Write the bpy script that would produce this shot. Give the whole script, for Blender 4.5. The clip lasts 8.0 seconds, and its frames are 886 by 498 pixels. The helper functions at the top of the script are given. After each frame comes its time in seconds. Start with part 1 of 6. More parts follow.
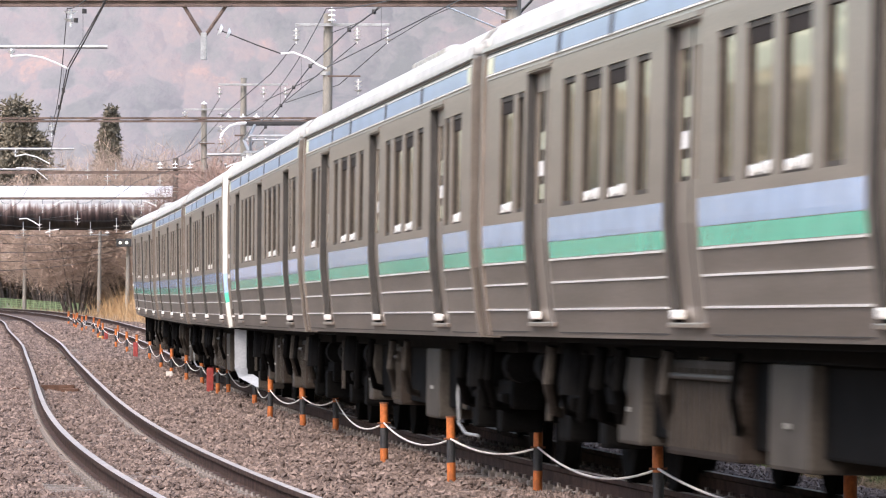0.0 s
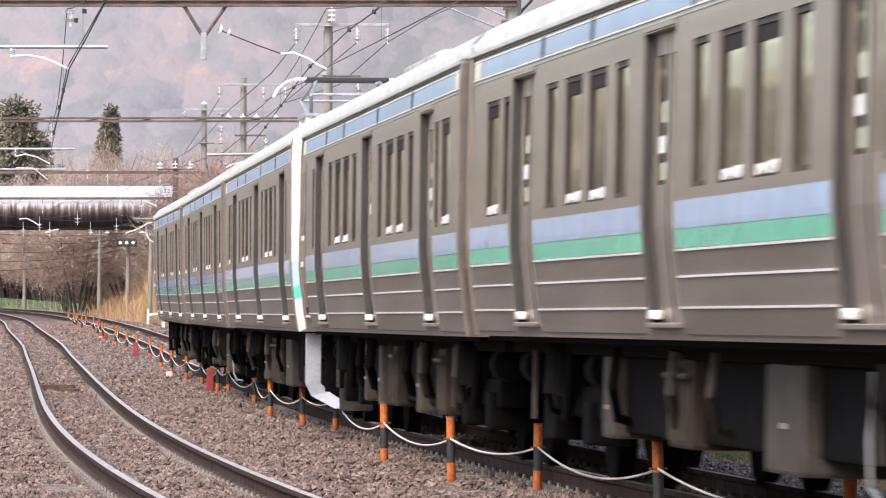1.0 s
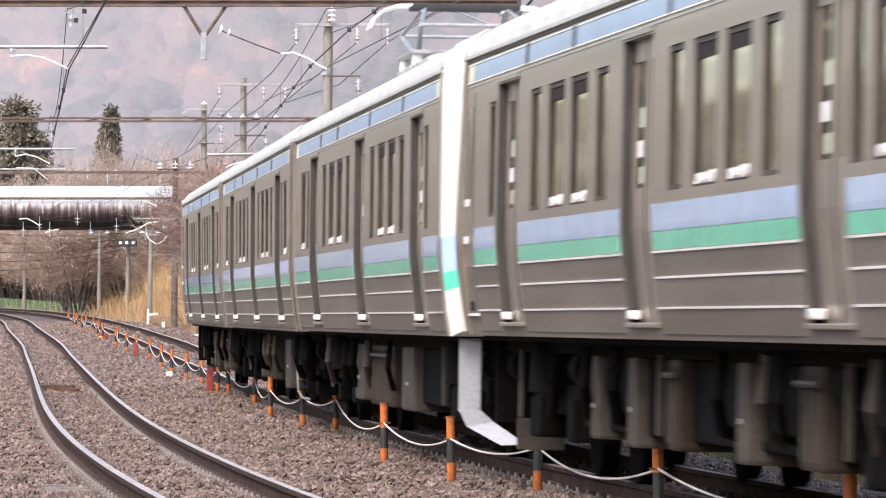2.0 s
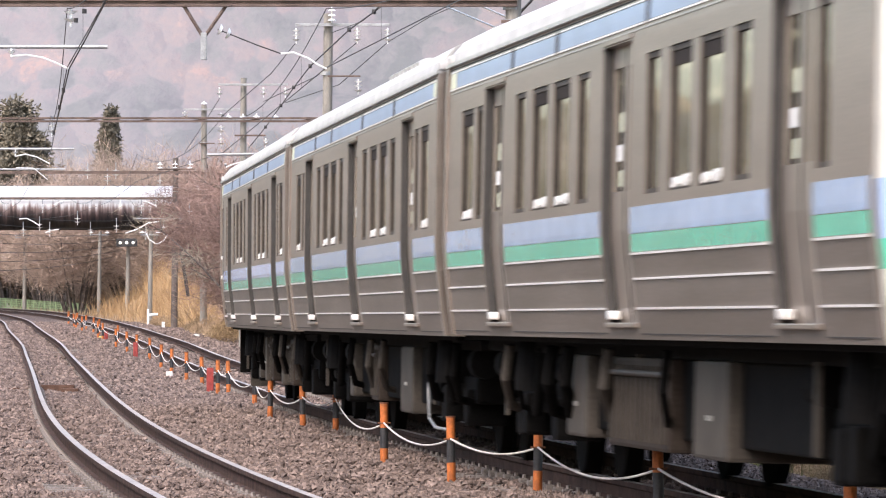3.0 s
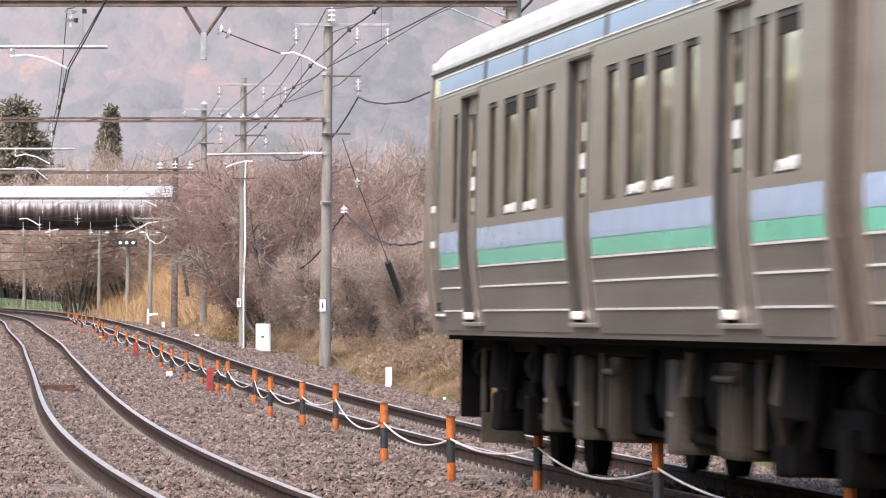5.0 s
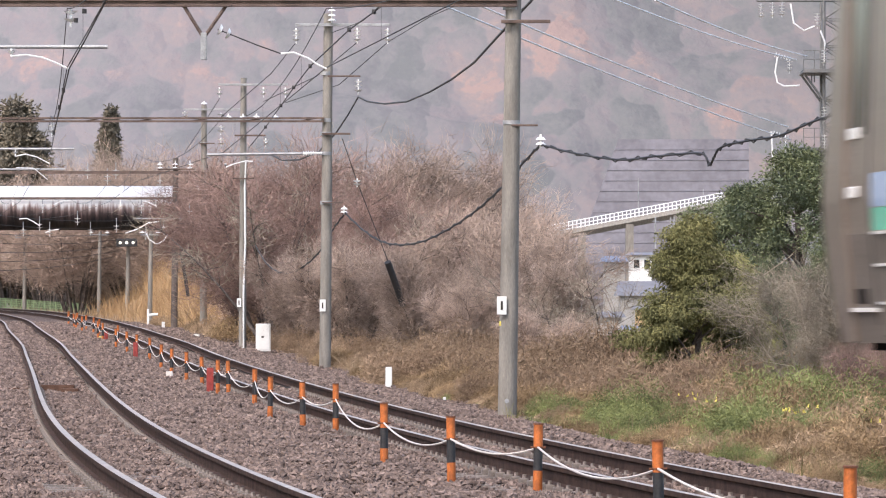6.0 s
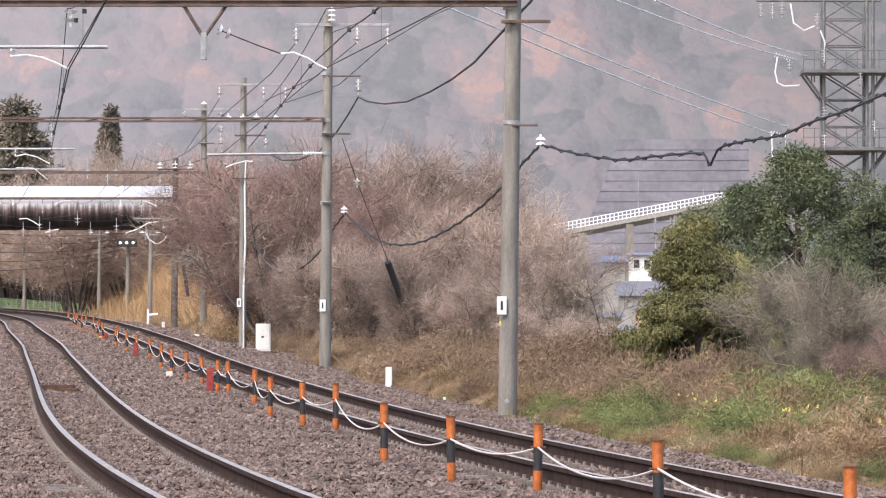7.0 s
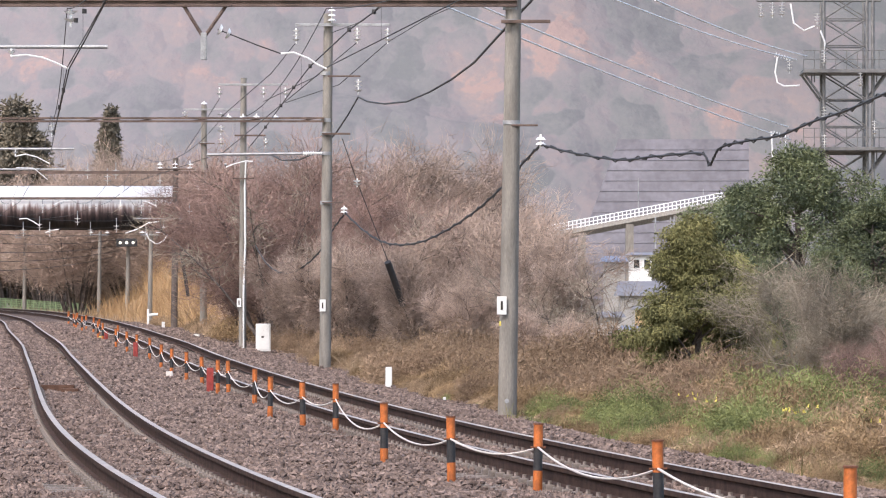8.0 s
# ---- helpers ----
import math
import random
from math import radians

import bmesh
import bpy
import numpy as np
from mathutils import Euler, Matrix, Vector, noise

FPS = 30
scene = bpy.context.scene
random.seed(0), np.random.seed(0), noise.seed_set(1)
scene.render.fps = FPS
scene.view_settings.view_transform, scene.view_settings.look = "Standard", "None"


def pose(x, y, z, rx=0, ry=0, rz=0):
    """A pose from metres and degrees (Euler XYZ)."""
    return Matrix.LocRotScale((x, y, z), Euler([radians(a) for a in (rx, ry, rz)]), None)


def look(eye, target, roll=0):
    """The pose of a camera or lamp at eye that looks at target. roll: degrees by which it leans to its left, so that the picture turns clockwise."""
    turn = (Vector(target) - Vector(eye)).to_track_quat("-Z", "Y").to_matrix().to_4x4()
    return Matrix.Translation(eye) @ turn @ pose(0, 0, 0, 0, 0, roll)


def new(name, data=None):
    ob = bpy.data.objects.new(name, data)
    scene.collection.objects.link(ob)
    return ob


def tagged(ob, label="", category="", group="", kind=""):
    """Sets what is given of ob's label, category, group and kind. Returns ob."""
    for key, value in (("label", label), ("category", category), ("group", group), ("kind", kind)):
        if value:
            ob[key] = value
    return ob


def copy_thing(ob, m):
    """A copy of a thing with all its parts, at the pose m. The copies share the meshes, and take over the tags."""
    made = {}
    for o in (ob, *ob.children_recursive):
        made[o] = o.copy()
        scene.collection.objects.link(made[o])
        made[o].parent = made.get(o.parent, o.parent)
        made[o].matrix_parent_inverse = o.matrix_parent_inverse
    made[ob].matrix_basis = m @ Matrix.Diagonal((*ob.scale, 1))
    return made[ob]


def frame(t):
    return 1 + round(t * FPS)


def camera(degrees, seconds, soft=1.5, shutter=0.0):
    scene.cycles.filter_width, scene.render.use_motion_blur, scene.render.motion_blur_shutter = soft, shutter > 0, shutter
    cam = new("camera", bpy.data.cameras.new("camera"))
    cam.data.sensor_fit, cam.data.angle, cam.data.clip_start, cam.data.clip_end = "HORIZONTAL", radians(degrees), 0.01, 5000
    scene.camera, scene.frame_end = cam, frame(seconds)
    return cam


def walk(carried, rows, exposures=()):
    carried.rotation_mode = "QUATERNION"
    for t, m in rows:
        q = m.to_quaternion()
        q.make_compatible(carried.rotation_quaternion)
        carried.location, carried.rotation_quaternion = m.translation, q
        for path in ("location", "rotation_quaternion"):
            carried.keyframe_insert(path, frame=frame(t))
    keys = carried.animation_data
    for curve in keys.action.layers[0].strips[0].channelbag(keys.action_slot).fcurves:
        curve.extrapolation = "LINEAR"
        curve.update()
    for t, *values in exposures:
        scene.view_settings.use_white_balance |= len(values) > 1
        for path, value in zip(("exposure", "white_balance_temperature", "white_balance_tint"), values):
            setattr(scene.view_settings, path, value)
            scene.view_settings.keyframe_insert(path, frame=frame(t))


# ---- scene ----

# ---------------------------------------------------------------- camera
EYE = (0.0, 0.0, 1.174)
cam = camera(8.563, 8.0, soft=1.15, shutter=0.45)
AIM = look(EYE, (0.0, 100.0, 1.174 + 1.1364))
walk(cam, [(0.0, AIM), (8.0, AIM)], exposures=[(0.0, 1.46, 6450, 14), (4.7, 1.46, 6450, 14), (5.9, 1.13, 6450, 14), (8.0, 1.13, 6450, 14)])

# ---------------------------------------------------------------- world and sun
world = bpy.data.worlds.new("world")
scene.world = world
world.use_nodes = True
wn = world.node_tree
sky = wn.nodes.new("ShaderNodeTexSky")
sky.sky_type = "NISHITA"
sky.sun_disc = False
sky.sun_elevation = radians(48)
sky.sun_rotation = radians(215)
sky.dust_density = 3.0
sky.air_density = 1.2
wn.links.new(sky.outputs[0], wn.nodes["Background"].inputs[0])
wn.nodes["Background"].inputs[1].default_value = 0.15
sun_data = bpy.data.lights.new("sun", "SUN")
sun_data.energy = 1.1
sun_data.angle = radians(20)
sun_data.color = (1.0, 0.96, 0.92)
sun = new("sun", sun_data)
sun.matrix_world = look((0, 0, 0), (math.sin(radians(35)) * 0.67, math.cos(radians(35)) * 0.67, -0.74))


# ---------------------------------------------------------------- materials
def mat(name, col, rough=0.7, metal=0.0, var=0.25, scale=6.0, fine=60.0, bump=0.15, col2=None, coat=0.0, rnd=0.0, glow=0.0, streak=None, bdist=0.01, spec=0.5):
    """Two scales of colour noise, fine bump, optional second colour, random tone per object and per island."""
    m = bpy.data.materials.new(name)
    m.use_nodes = True
    nt = m.node_tree
    N, L = nt.nodes, nt.links
    b = N["Principled BSDF"]
    tc = N.new("ShaderNodeTexCoord")
    mp = N.new("ShaderNodeMapping")
    L.new(tc.outputs["Object"], mp.inputs[0])
    if streak:
        mp.inputs["Scale"].default_value = streak
    n1 = N.new("ShaderNodeTexNoise")
    n1.inputs["Scale"].default_value = scale
    n1.inputs["Detail"].default_value = 5
    n2 = N.new("ShaderNodeTexNoise")
    n2.inputs["Scale"].default_value = fine
    n2.inputs["Detail"].default_value = 3
    L.new(mp.outputs[0], n1.inputs["Vector"])
    L.new(mp.outputs[0], n2.inputs["Vector"])
    ramp = N.new("ShaderNodeValToRGB")
    c2 = col2 or tuple(c * (1 - var) for c in col)
    ramp.color_ramp.elements[0].position, ramp.color_ramp.elements[1].position = 0.36, 0.64
    ramp.color_ramp.elements[0].color = (*c2, 1)
    ramp.color_ramp.elements[1].color = (*col, 1)
    L.new(n1.outputs["Fac"], ramp.inputs[0])
    mul = N.new("ShaderNodeMixRGB")
    mul.blend_type = "MULTIPLY"
    mul.inputs[0].default_value = 1.0
    r2 = N.new("ShaderNodeValToRGB")
    r2.color_ramp.elements[0].position, r2.color_ramp.elements[1].position = 0.3, 0.7
    lo = 1 - var * 0.9
    r2.color_ramp.elements[0].color = (lo, lo, lo, 1)
    r2.color_ramp.elements[1].color = (1, 1, 1, 1)
    L.new(n2.outputs["Fac"], r2.inputs[0])
    L.new(ramp.outputs[0], mul.inputs[1])
    L.new(r2.outputs[0], mul.inputs[2])
    out = mul.outputs[0]
    if rnd:
        oi = N.new("ShaderNodeObjectInfo")
        ge = N.new("ShaderNodeNewGeometry")
        ad = N.new("ShaderNodeMath")
        ad.operation = "ADD"
        L.new(oi.outputs["Random"], ad.inputs[0])
        L.new(ge.outputs["Random Per Island"], ad.inputs[1])
        mr = N.new("ShaderNodeMapRange")
        mr.inputs["From Max"].default_value = 2.0
        mr.inputs["To Min"].default_value = 1 - rnd
        mr.inputs["To Max"].default_value = 1 + rnd * 0.7
        L.new(ad.outputs[0], mr.inputs["Value"])
        hs = N.new("ShaderNodeHueSaturation")
        L.new(mr.outputs[0], hs.inputs["Value"])
        L.new(out, hs.inputs["Color"])
        out = hs.outputs[0]
    L.new(out, b.inputs["Base Color"])
    b.inputs["Roughness"].default_value = rough
    b.inputs["Metallic"].default_value = metal
    b.inputs["Coat Weight"].default_value = coat
    b.inputs["Specular IOR Level"].default_value = spec
    if bump:
        bp = N.new("ShaderNodeBump")
        bp.inputs["Strength"].default_value = bump
        bp.inputs["Distance"].default_value = bdist
        L.new(n2.outputs["Fac"], bp.inputs["Height"])
        L.new(bp.outputs[0], b.inputs["Normal"])
    if glow:
        L.new(out, b.inputs["Emission Color"])
        b.inputs["Emission Strength"].default_value = glow
    return m


M = {}
M["steel"] = mat("stainless_side", (0.342, 0.281, 0.236), 0.34, 0.60, 0.17, 1.3, 26, 0.06, streak=(1, 0.25, 3))
M["steel_low"] = mat("darker_lower_side", (0.200, 0.164, 0.138), 0.46, 0.30, 0.22, 1.6, 24, 0.06, col2=(0.15, 0.122, 0.10), streak=(1, 0.3, 2.5), spec=0.3)
M["tubelamp"] = mat("lit_lamp_tube", (1.0, 0.97, 0.80), 0.5, 0, 0.02, 3, 20, 0.0, glow=0.32)
M["darkstrip"] = mat("flat_dark_strip", (0.035, 0.028, 0.024), 0.8, 0, 0.2, 3, 30, 0.0, spec=0.1)
M["door"] = mat("stainless_door", (0.375, 0.317, 0.268), 0.33, 0.55, 0.16, 2, 40, 0.04)
M["roof"] = mat("roof_paint", (0.56, 0.54, 0.51), 0.55, 0.0, 0.18, 2.5, 30, 0.1)
M["gutter"] = mat("gutter_steel", (0.55, 0.53, 0.50), 0.35, 0.6, 0.2, 4, 40, 0.1)
M["blue"] = mat("blue_band", (0.44, 0.60, 0.88), 0.22, 0.0, 0.16, 2.2, 9, 0.03, coat=0.6)
M["green"] = mat("green_band", (0.13, 0.70, 0.49), 0.22, 0.0, 0.14, 2.2, 9, 0.03, coat=0.6)
M["topband"] = mat("top_blue_band", (0.25, 0.34, 0.48), 0.4, 0.0, 0.15, 1.2, 30, 0.03, coat=0.1)
M["bead"] = mat("bright_bead", (0.90, 0.87, 0.83), 0.35, 0.3, 0.05, 5, 40, 0.0)
M["rubber"] = mat("dark_rubber", (0.05, 0.045, 0.04), 0.7, 0, 0.3, 8, 60, 0.1)
M["white"] = mat("white_front_paint", (0.70, 0.68, 0.61), 0.35, 0, 0.08, 2, 30, 0.03, coat=0.3)
M["skirt"] = mat("skirt_grey", (0.42, 0.43, 0.45), 0.5, 0, 0.2, 3, 30, 0.05)
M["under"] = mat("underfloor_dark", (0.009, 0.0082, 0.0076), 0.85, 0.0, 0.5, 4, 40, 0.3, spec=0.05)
M["undergrey"] = mat("underfloor_grey", (0.080, 0.067, 0.055), 0.6, 0.0, 0.35, 3, 40, 0.2, spec=0.15)
M["underbrown"] = mat("underfloor_brown", (0.054, 0.040, 0.031), 0.65, 0.0, 0.4, 3, 40, 0.2, spec=0.1)
M["interior"] = mat("interior_panel", (0.52, 0.48, 0.36), 0.6, 0, 0.1, 2, 20, 0.0)
M["seat"] = mat("seat_moquette", (0.10, 0.16, 0.30), 0.9, 0, 0.2, 8, 80, 0.1)
M["sign"] = mat("pale_sign", (0.66, 0.68, 0.50), 0.5, 0, 0.1, 4, 40, 0.0)
M["paper"] = mat("white_paper", (0.85, 0.84, 0.82), 0.6, 0, 0.06, 8, 60, 0.0)
M["railside"] = mat("rusty_rail_side", (0.085, 0.052, 0.041), 0.85, 0.0, 0.45, 5, 60, 0.3, spec=0.1)
M["railhead"] = mat("worn_rail_head", (0.46, 0.395, 0.345), 0.5, 0.0, 0.3, 3, 50, 0.05, spec=0.35)
M["sleeper"] = mat("weathered_sleeper", (0.31, 0.265, 0.235), 0.9, 0, 0.4, 6, 60, 0.4, spec=0.1)
M["ground"] = mat("ballast_bed", (0.235, 0.180, 0.155), 0.95, 0, 0.55, 5.0, 22.0, 1.0, bdist=0.05, spec=0.05)
M["stone"] = mat("ballast_stone", (0.285, 0.213, 0.180), 0.9, 0, 0.35, 9, 50, 0.4, col2=(0.12, 0.088, 0.074), rnd=0.8, spec=0.12)
M["soil"] = mat("dry_soil", (0.20, 0.155, 0.105), 0.95, 0, 0.4, 0.8, 12, 0.6, bdist=0.05)
M["orange"] = mat("orange_post_paint", (0.62, 0.17, 0.035), 0.55, 0, 0.35, 12, 70, 0.2)
M["black"] = mat("black_post_paint", (0.035, 0.034, 0.036), 0.6, 0, 0.4, 10, 60, 0.2)
M["rust"] = mat("rust_stain", (0.20, 0.075, 0.035), 0.85, 0, 0.4, 14, 70, 0.3)
M["rope"] = mat("pale_rope", (0.72, 0.66, 0.60), 0.8, 0, 0.15, 20, 120, 0.2)
M["red"] = mat("red_marker_paint", (0.38, 0.045, 0.035), 0.6, 0, 0.3, 8, 60, 0.2)
M["concrete"] = mat("pole_concrete", (0.295, 0.27, 0.235), 0.85, 0, 0.3, 3, 40, 0.25, streak=(2.5, 2.5, 0.35), spec=0.2)
M["galv"] = mat("galvanised_steel", (0.42, 0.42, 0.42), 0.5, 0.5, 0.25, 5, 50, 0.1)
M["lattice"] = mat("pylon_steel", (0.215, 0.21, 0.205), 0.6, 0.3, 0.25, 2, 20, 0.05)
M["galvrust"] = mat("rusty_beam", (0.19, 0.13, 0.105), 0.75, 0.2, 0.45, 4, 50, 0.3)
M["porcelain"] = mat("white_porcelain", (0.85, 0.84, 0.82), 0.2, 0, 0.05, 6, 40, 0.0, coat=0.4)
M["wire"] = mat("dark_wire", (0.045, 0.042, 0.042), 0.6, 0.3, 0.2, 8, 60, 0.0)
M["palewire"] = mat("pale_wire", (0.82, 0.81, 0.80), 0.5, 0.0, 0.1, 8, 60, 0.0)
M["twig"] = mat("brown_twigs", (0.54, 0.415, 0.335), 0.9, 0, 0.25, 0.5, 6, 0.0, col2=(0.36, 0.268, 0.216), rnd=0.5, spec=0.1)
M["twigred"] = mat("reddish_twigs", (0.39, 0.262, 0.218), 0.9, 0, 0.25, 0.5, 6, 0.0, col2=(0.20, 0.13, 0.11), rnd=0.5, spec=0.1)
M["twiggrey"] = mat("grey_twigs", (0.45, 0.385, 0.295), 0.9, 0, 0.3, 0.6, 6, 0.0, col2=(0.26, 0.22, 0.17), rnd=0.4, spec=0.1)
M["bank"] = mat("unseen_bank", (0.44, 0.36, 0.25), 1.0, 0, 0.4, 0.25, 2.5, 0.8, col2=(0.28, 0.24, 0.15), bdist=0.4, spec=0.0)
M["bark"] = mat("dark_bark", (0.18, 0.148, 0.13), 0.95, 0, 0.4, 5, 40, 0.5, spec=0.1)
M["leaf"] = mat("evergreen_leaf", (0.20, 0.225, 0.105), 0.55, 0, 0.3, 1.2, 8, 0.0, col2=(0.070, 0.092, 0.046), rnd=0.7, spec=0.4)
M["cedar"] = mat("cedar_leaf", (0.33, 0.31, 0.13), 0.8, 0, 0.3, 1.5, 8, 0.0, col2=(0.16, 0.16, 0.068), rnd=0.6, spec=0.15)
M["grass"] = mat("green_grass", (0.20, 0.215, 0.085), 0.8, 0, 0.3, 0.9, 8, 0.0, col2=(0.30, 0.25, 0.11), rnd=0.5, spec=0.2)
M["dry"] = mat("dry_grass", (0.46, 0.335, 0.215), 0.9, 0, 0.3, 0.7, 8, 0.0, col2=(0.29, 0.20, 0.125), rnd=0.55, spec=0.1)
M["tan"] = mat("tan_weeds", (0.47, 0.33, 0.19), 0.9, 0, 0.3, 1.2, 8, 0.0, col2=(0.19, 0.125, 0.07), rnd=0.6, spec=0.1)
M["weed"] = mat("green_weeds", (0.30, 0.33, 0.12), 0.75, 0, 0.3, 1.4, 8, 0.0, col2=(0.14, 0.155, 0.062), rnd=0.6, spec=0.2)
M["straw"] = mat("golden_straw", (0.66, 0.44, 0.23), 0.9, 0, 0.3, 0.7, 8, 0.0, col2=(0.48, 0.30, 0.15), rnd=0.45)
M["pipe"] = mat("white_bridge_paint", (0.80, 0.78, 0.76), 0.5, 0, 0.12, 1.5, 14, 0.1)
M["girder"] = mat("rusted_girder", (0.115, 0.075, 0.065), 0.85, 0.1, 0.5, 1.0, 10, 0.3, col2=(0.045, 0.035, 0.034), streak=(1, 1, 0.25))
M["rail_white"] = mat("white_railing", (0.82, 0.82, 0.82), 0.5, 0, 0.05, 3, 30, 0.0)
M["wallwhite"] = mat("white_render", (0.80, 0.79, 0.76), 0.8, 0, 0.1, 1, 10, 0.1)
M["wallgrey"] = mat("pale_grey_wall", (0.40, 0.38, 0.35), 0.85, 0, 0.15, 1, 10, 0.1)
M["plankwood"] = mat("old_plank", (0.15, 0.085, 0.06), 0.9, 0, 0.35, 6, 60, 0.3, spec=0.1)
M["tileblue"] = mat("blue_grey_roof", (0.16, 0.22, 0.33), 0.6, 0, 0.2, 2, 20, 0.1)
M["tilegrey"] = mat("grey_roof", (0.20, 0.20, 0.22), 0.7, 0, 0.2, 2, 20, 0.1)
# slope grey lightened so that its colour carries the distance haze
M["slope"] = mat("slope_face", (0.235, 0.225, 0.25), 0.95, 0, 0.25, 0.2, 1.5, 0.2, spec=0.1)
M["slope_rib"] = mat("slope_ribs", (0.25, 0.24, 0.265), 0.9, 0, 0.2, 0.5, 4, 0.1, spec=0.1)
M["fence"] = mat("green_mesh_fence", (0.21, 0.28, 0.14), 0.6, 0, 0.15, 3, 30, 0.0)
M["glassdark"] = mat("dark_window", (0.03, 0.035, 0.04), 0.12, 0, 0.2, 3, 20, 0.0)
M["bramble"] = mat("dead_bramble", (0.42, 0.30, 0.20), 0.9, 0, 0.3, 0.8, 8, 0.0, col2=(0.21, 0.142, 0.094), rnd=0.6, spec=0.1)
M["farleaf"] = mat("far_conifer_leaf", (0.29, 0.25, 0.185), 0.8, 0, 0.3, 0.5, 4, 0.0, col2=(0.16, 0.145, 0.115), rnd=0.5, spec=0.1)
M["yellow"] = mat("yellow_flower", (0.75, 0.62, 0.12), 0.7, 0, 0.1, 5, 20, 0.0)

def stained_shaded_pipe():
    """White paint with ragged rust runs; lit top and shaded belly coloured in by height."""
    m = bpy.data.materials.new("pipe_rust_and_shade")
    m.use_nodes = True
    nt = m.node_tree
    N, L = nt.nodes, nt.links
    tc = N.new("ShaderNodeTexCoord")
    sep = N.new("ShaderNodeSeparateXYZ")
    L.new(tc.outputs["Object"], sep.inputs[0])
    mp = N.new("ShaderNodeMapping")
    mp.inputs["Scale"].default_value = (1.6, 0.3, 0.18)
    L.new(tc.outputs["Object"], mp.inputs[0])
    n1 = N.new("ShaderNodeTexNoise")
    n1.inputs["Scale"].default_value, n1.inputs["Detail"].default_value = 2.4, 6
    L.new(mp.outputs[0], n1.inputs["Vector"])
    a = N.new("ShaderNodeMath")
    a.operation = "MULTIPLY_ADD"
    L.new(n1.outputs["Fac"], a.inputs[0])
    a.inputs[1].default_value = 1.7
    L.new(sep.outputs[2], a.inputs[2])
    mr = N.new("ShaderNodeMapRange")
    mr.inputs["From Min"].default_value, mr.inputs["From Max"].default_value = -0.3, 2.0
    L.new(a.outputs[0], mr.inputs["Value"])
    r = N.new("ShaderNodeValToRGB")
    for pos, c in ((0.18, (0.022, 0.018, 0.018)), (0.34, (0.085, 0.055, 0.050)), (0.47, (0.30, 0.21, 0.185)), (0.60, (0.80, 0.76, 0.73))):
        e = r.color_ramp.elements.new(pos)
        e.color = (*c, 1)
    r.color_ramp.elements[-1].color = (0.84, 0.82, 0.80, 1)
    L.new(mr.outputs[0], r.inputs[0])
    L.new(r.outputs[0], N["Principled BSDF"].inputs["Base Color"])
    N["Principled BSDF"].inputs["Roughness"].default_value = 0.6
    return m


M["bigpipe"] = stained_shaded_pipe()
g = bpy.data.materials.new("window_glass")
g.use_nodes = True
gb = g.node_tree.nodes["Principled BSDF"]
gb.inputs["Base Color"].default_value = (0.68, 0.655, 0.54, 1)
gb.inputs["Roughness"].default_value = 0.03
gb.inputs["Transmission Weight"].default_value = 1.0
gb.inputs["IOR"].default_value = 1.45
M["glass"] = g


# ---------------------------------------------------------------- mesh helpers
def mesh_of(name, bm, material, smooth=False):
    me = bpy.data.meshes.new(name)
    bm.normal_update()
    bm.to_mesh(me)
    bm.free()
    for mm in (material if isinstance(material, (list, tuple)) else [material]):
        me.materials.append(mm)
    if smooth:
        me.shade_smooth()
    return me


def part(name, bm, material, parent, label="", smooth=False):
    ob = new(name, mesh_of(name, bm, material, smooth))
    ob.parent = parent
    return tagged(ob, label)


def thing(name, bm, material, label, category, group="", kind="", smooth=False):
    ob = new(name, mesh_of(name, bm, material, smooth) if bm else None)
    return tagged(ob, label, category, group, kind)


def box(bm, x0, x1, y0, y1, z0, z1, bev=0.0):
    r = bmesh.ops.create_cube(bm, size=1.0, matrix=Matrix.Translation(((x0 + x1) / 2, (y0 + y1) / 2, (z0 + z1) / 2)) @ Matrix.Diagonal((abs(x1 - x0), abs(y1 - y0), abs(z1 - z0), 1)))
    if bev:
        es = list({e for v in r["verts"] for e in v.link_edges})
        bmesh.ops.bevel(bm, geom=es, offset=bev, segments=2, affect="EDGES", profile=0.6)
    return bm


def rod(bm, p0, p1, r0, r1=None, seg=8):
    p0, p1 = Vector(p0), Vector(p1)
    d = p1 - p0
    q = d.to_track_quat("Z", "Y").to_matrix().to_4x4()
    bmesh.ops.create_cone(bm, cap_ends=True, segments=seg, radius1=r0, radius2=r0 if r1 is None else r1, depth=d.length, matrix=Matrix.Translation((p0 + p1) / 2) @ q)
    return bm


def tube(bm, pts, r, seg=6):
    """One swept tube through the points."""
    pts = [Vector(p) for p in pts]
    rings = []
    for i, p in enumerate(pts):
        d = (pts[min(i + 1, len(pts) - 1)] - pts[max(i - 1, 0)]).normalized()
        a = d.cross(Vector((0.013, 0.02, 1))).normalized()
        if a.length < 0.1:
            a = Vector((1, 0, 0))
        b = d.cross(a).normalized()
        rr = r[i] if isinstance(r, (list, tuple)) else r
        rings.append([bm.verts.new(p + (a * math.cos(k * 2 * math.pi / seg) + b * math.sin(k * 2 * math.pi / seg)) * rr) for k in range(seg)])
    for u, w in zip(rings, rings[1:]):
        for k in range(seg):
            bm.faces.new((u[k], u[(k + 1) % seg], w[(k + 1) % seg], w[k]))
    bm.faces.new(rings[0][::-1])
    bm.faces.new(rings[-1])
    return bm


def sag(a, b, drop, n=14):
    a, b = Vector(a), Vector(b)
    return [a.lerp(b, i / n) - Vector((0, 0, drop * 4 * (i / n) * (1 - i / n))) for i in range(n + 1)]


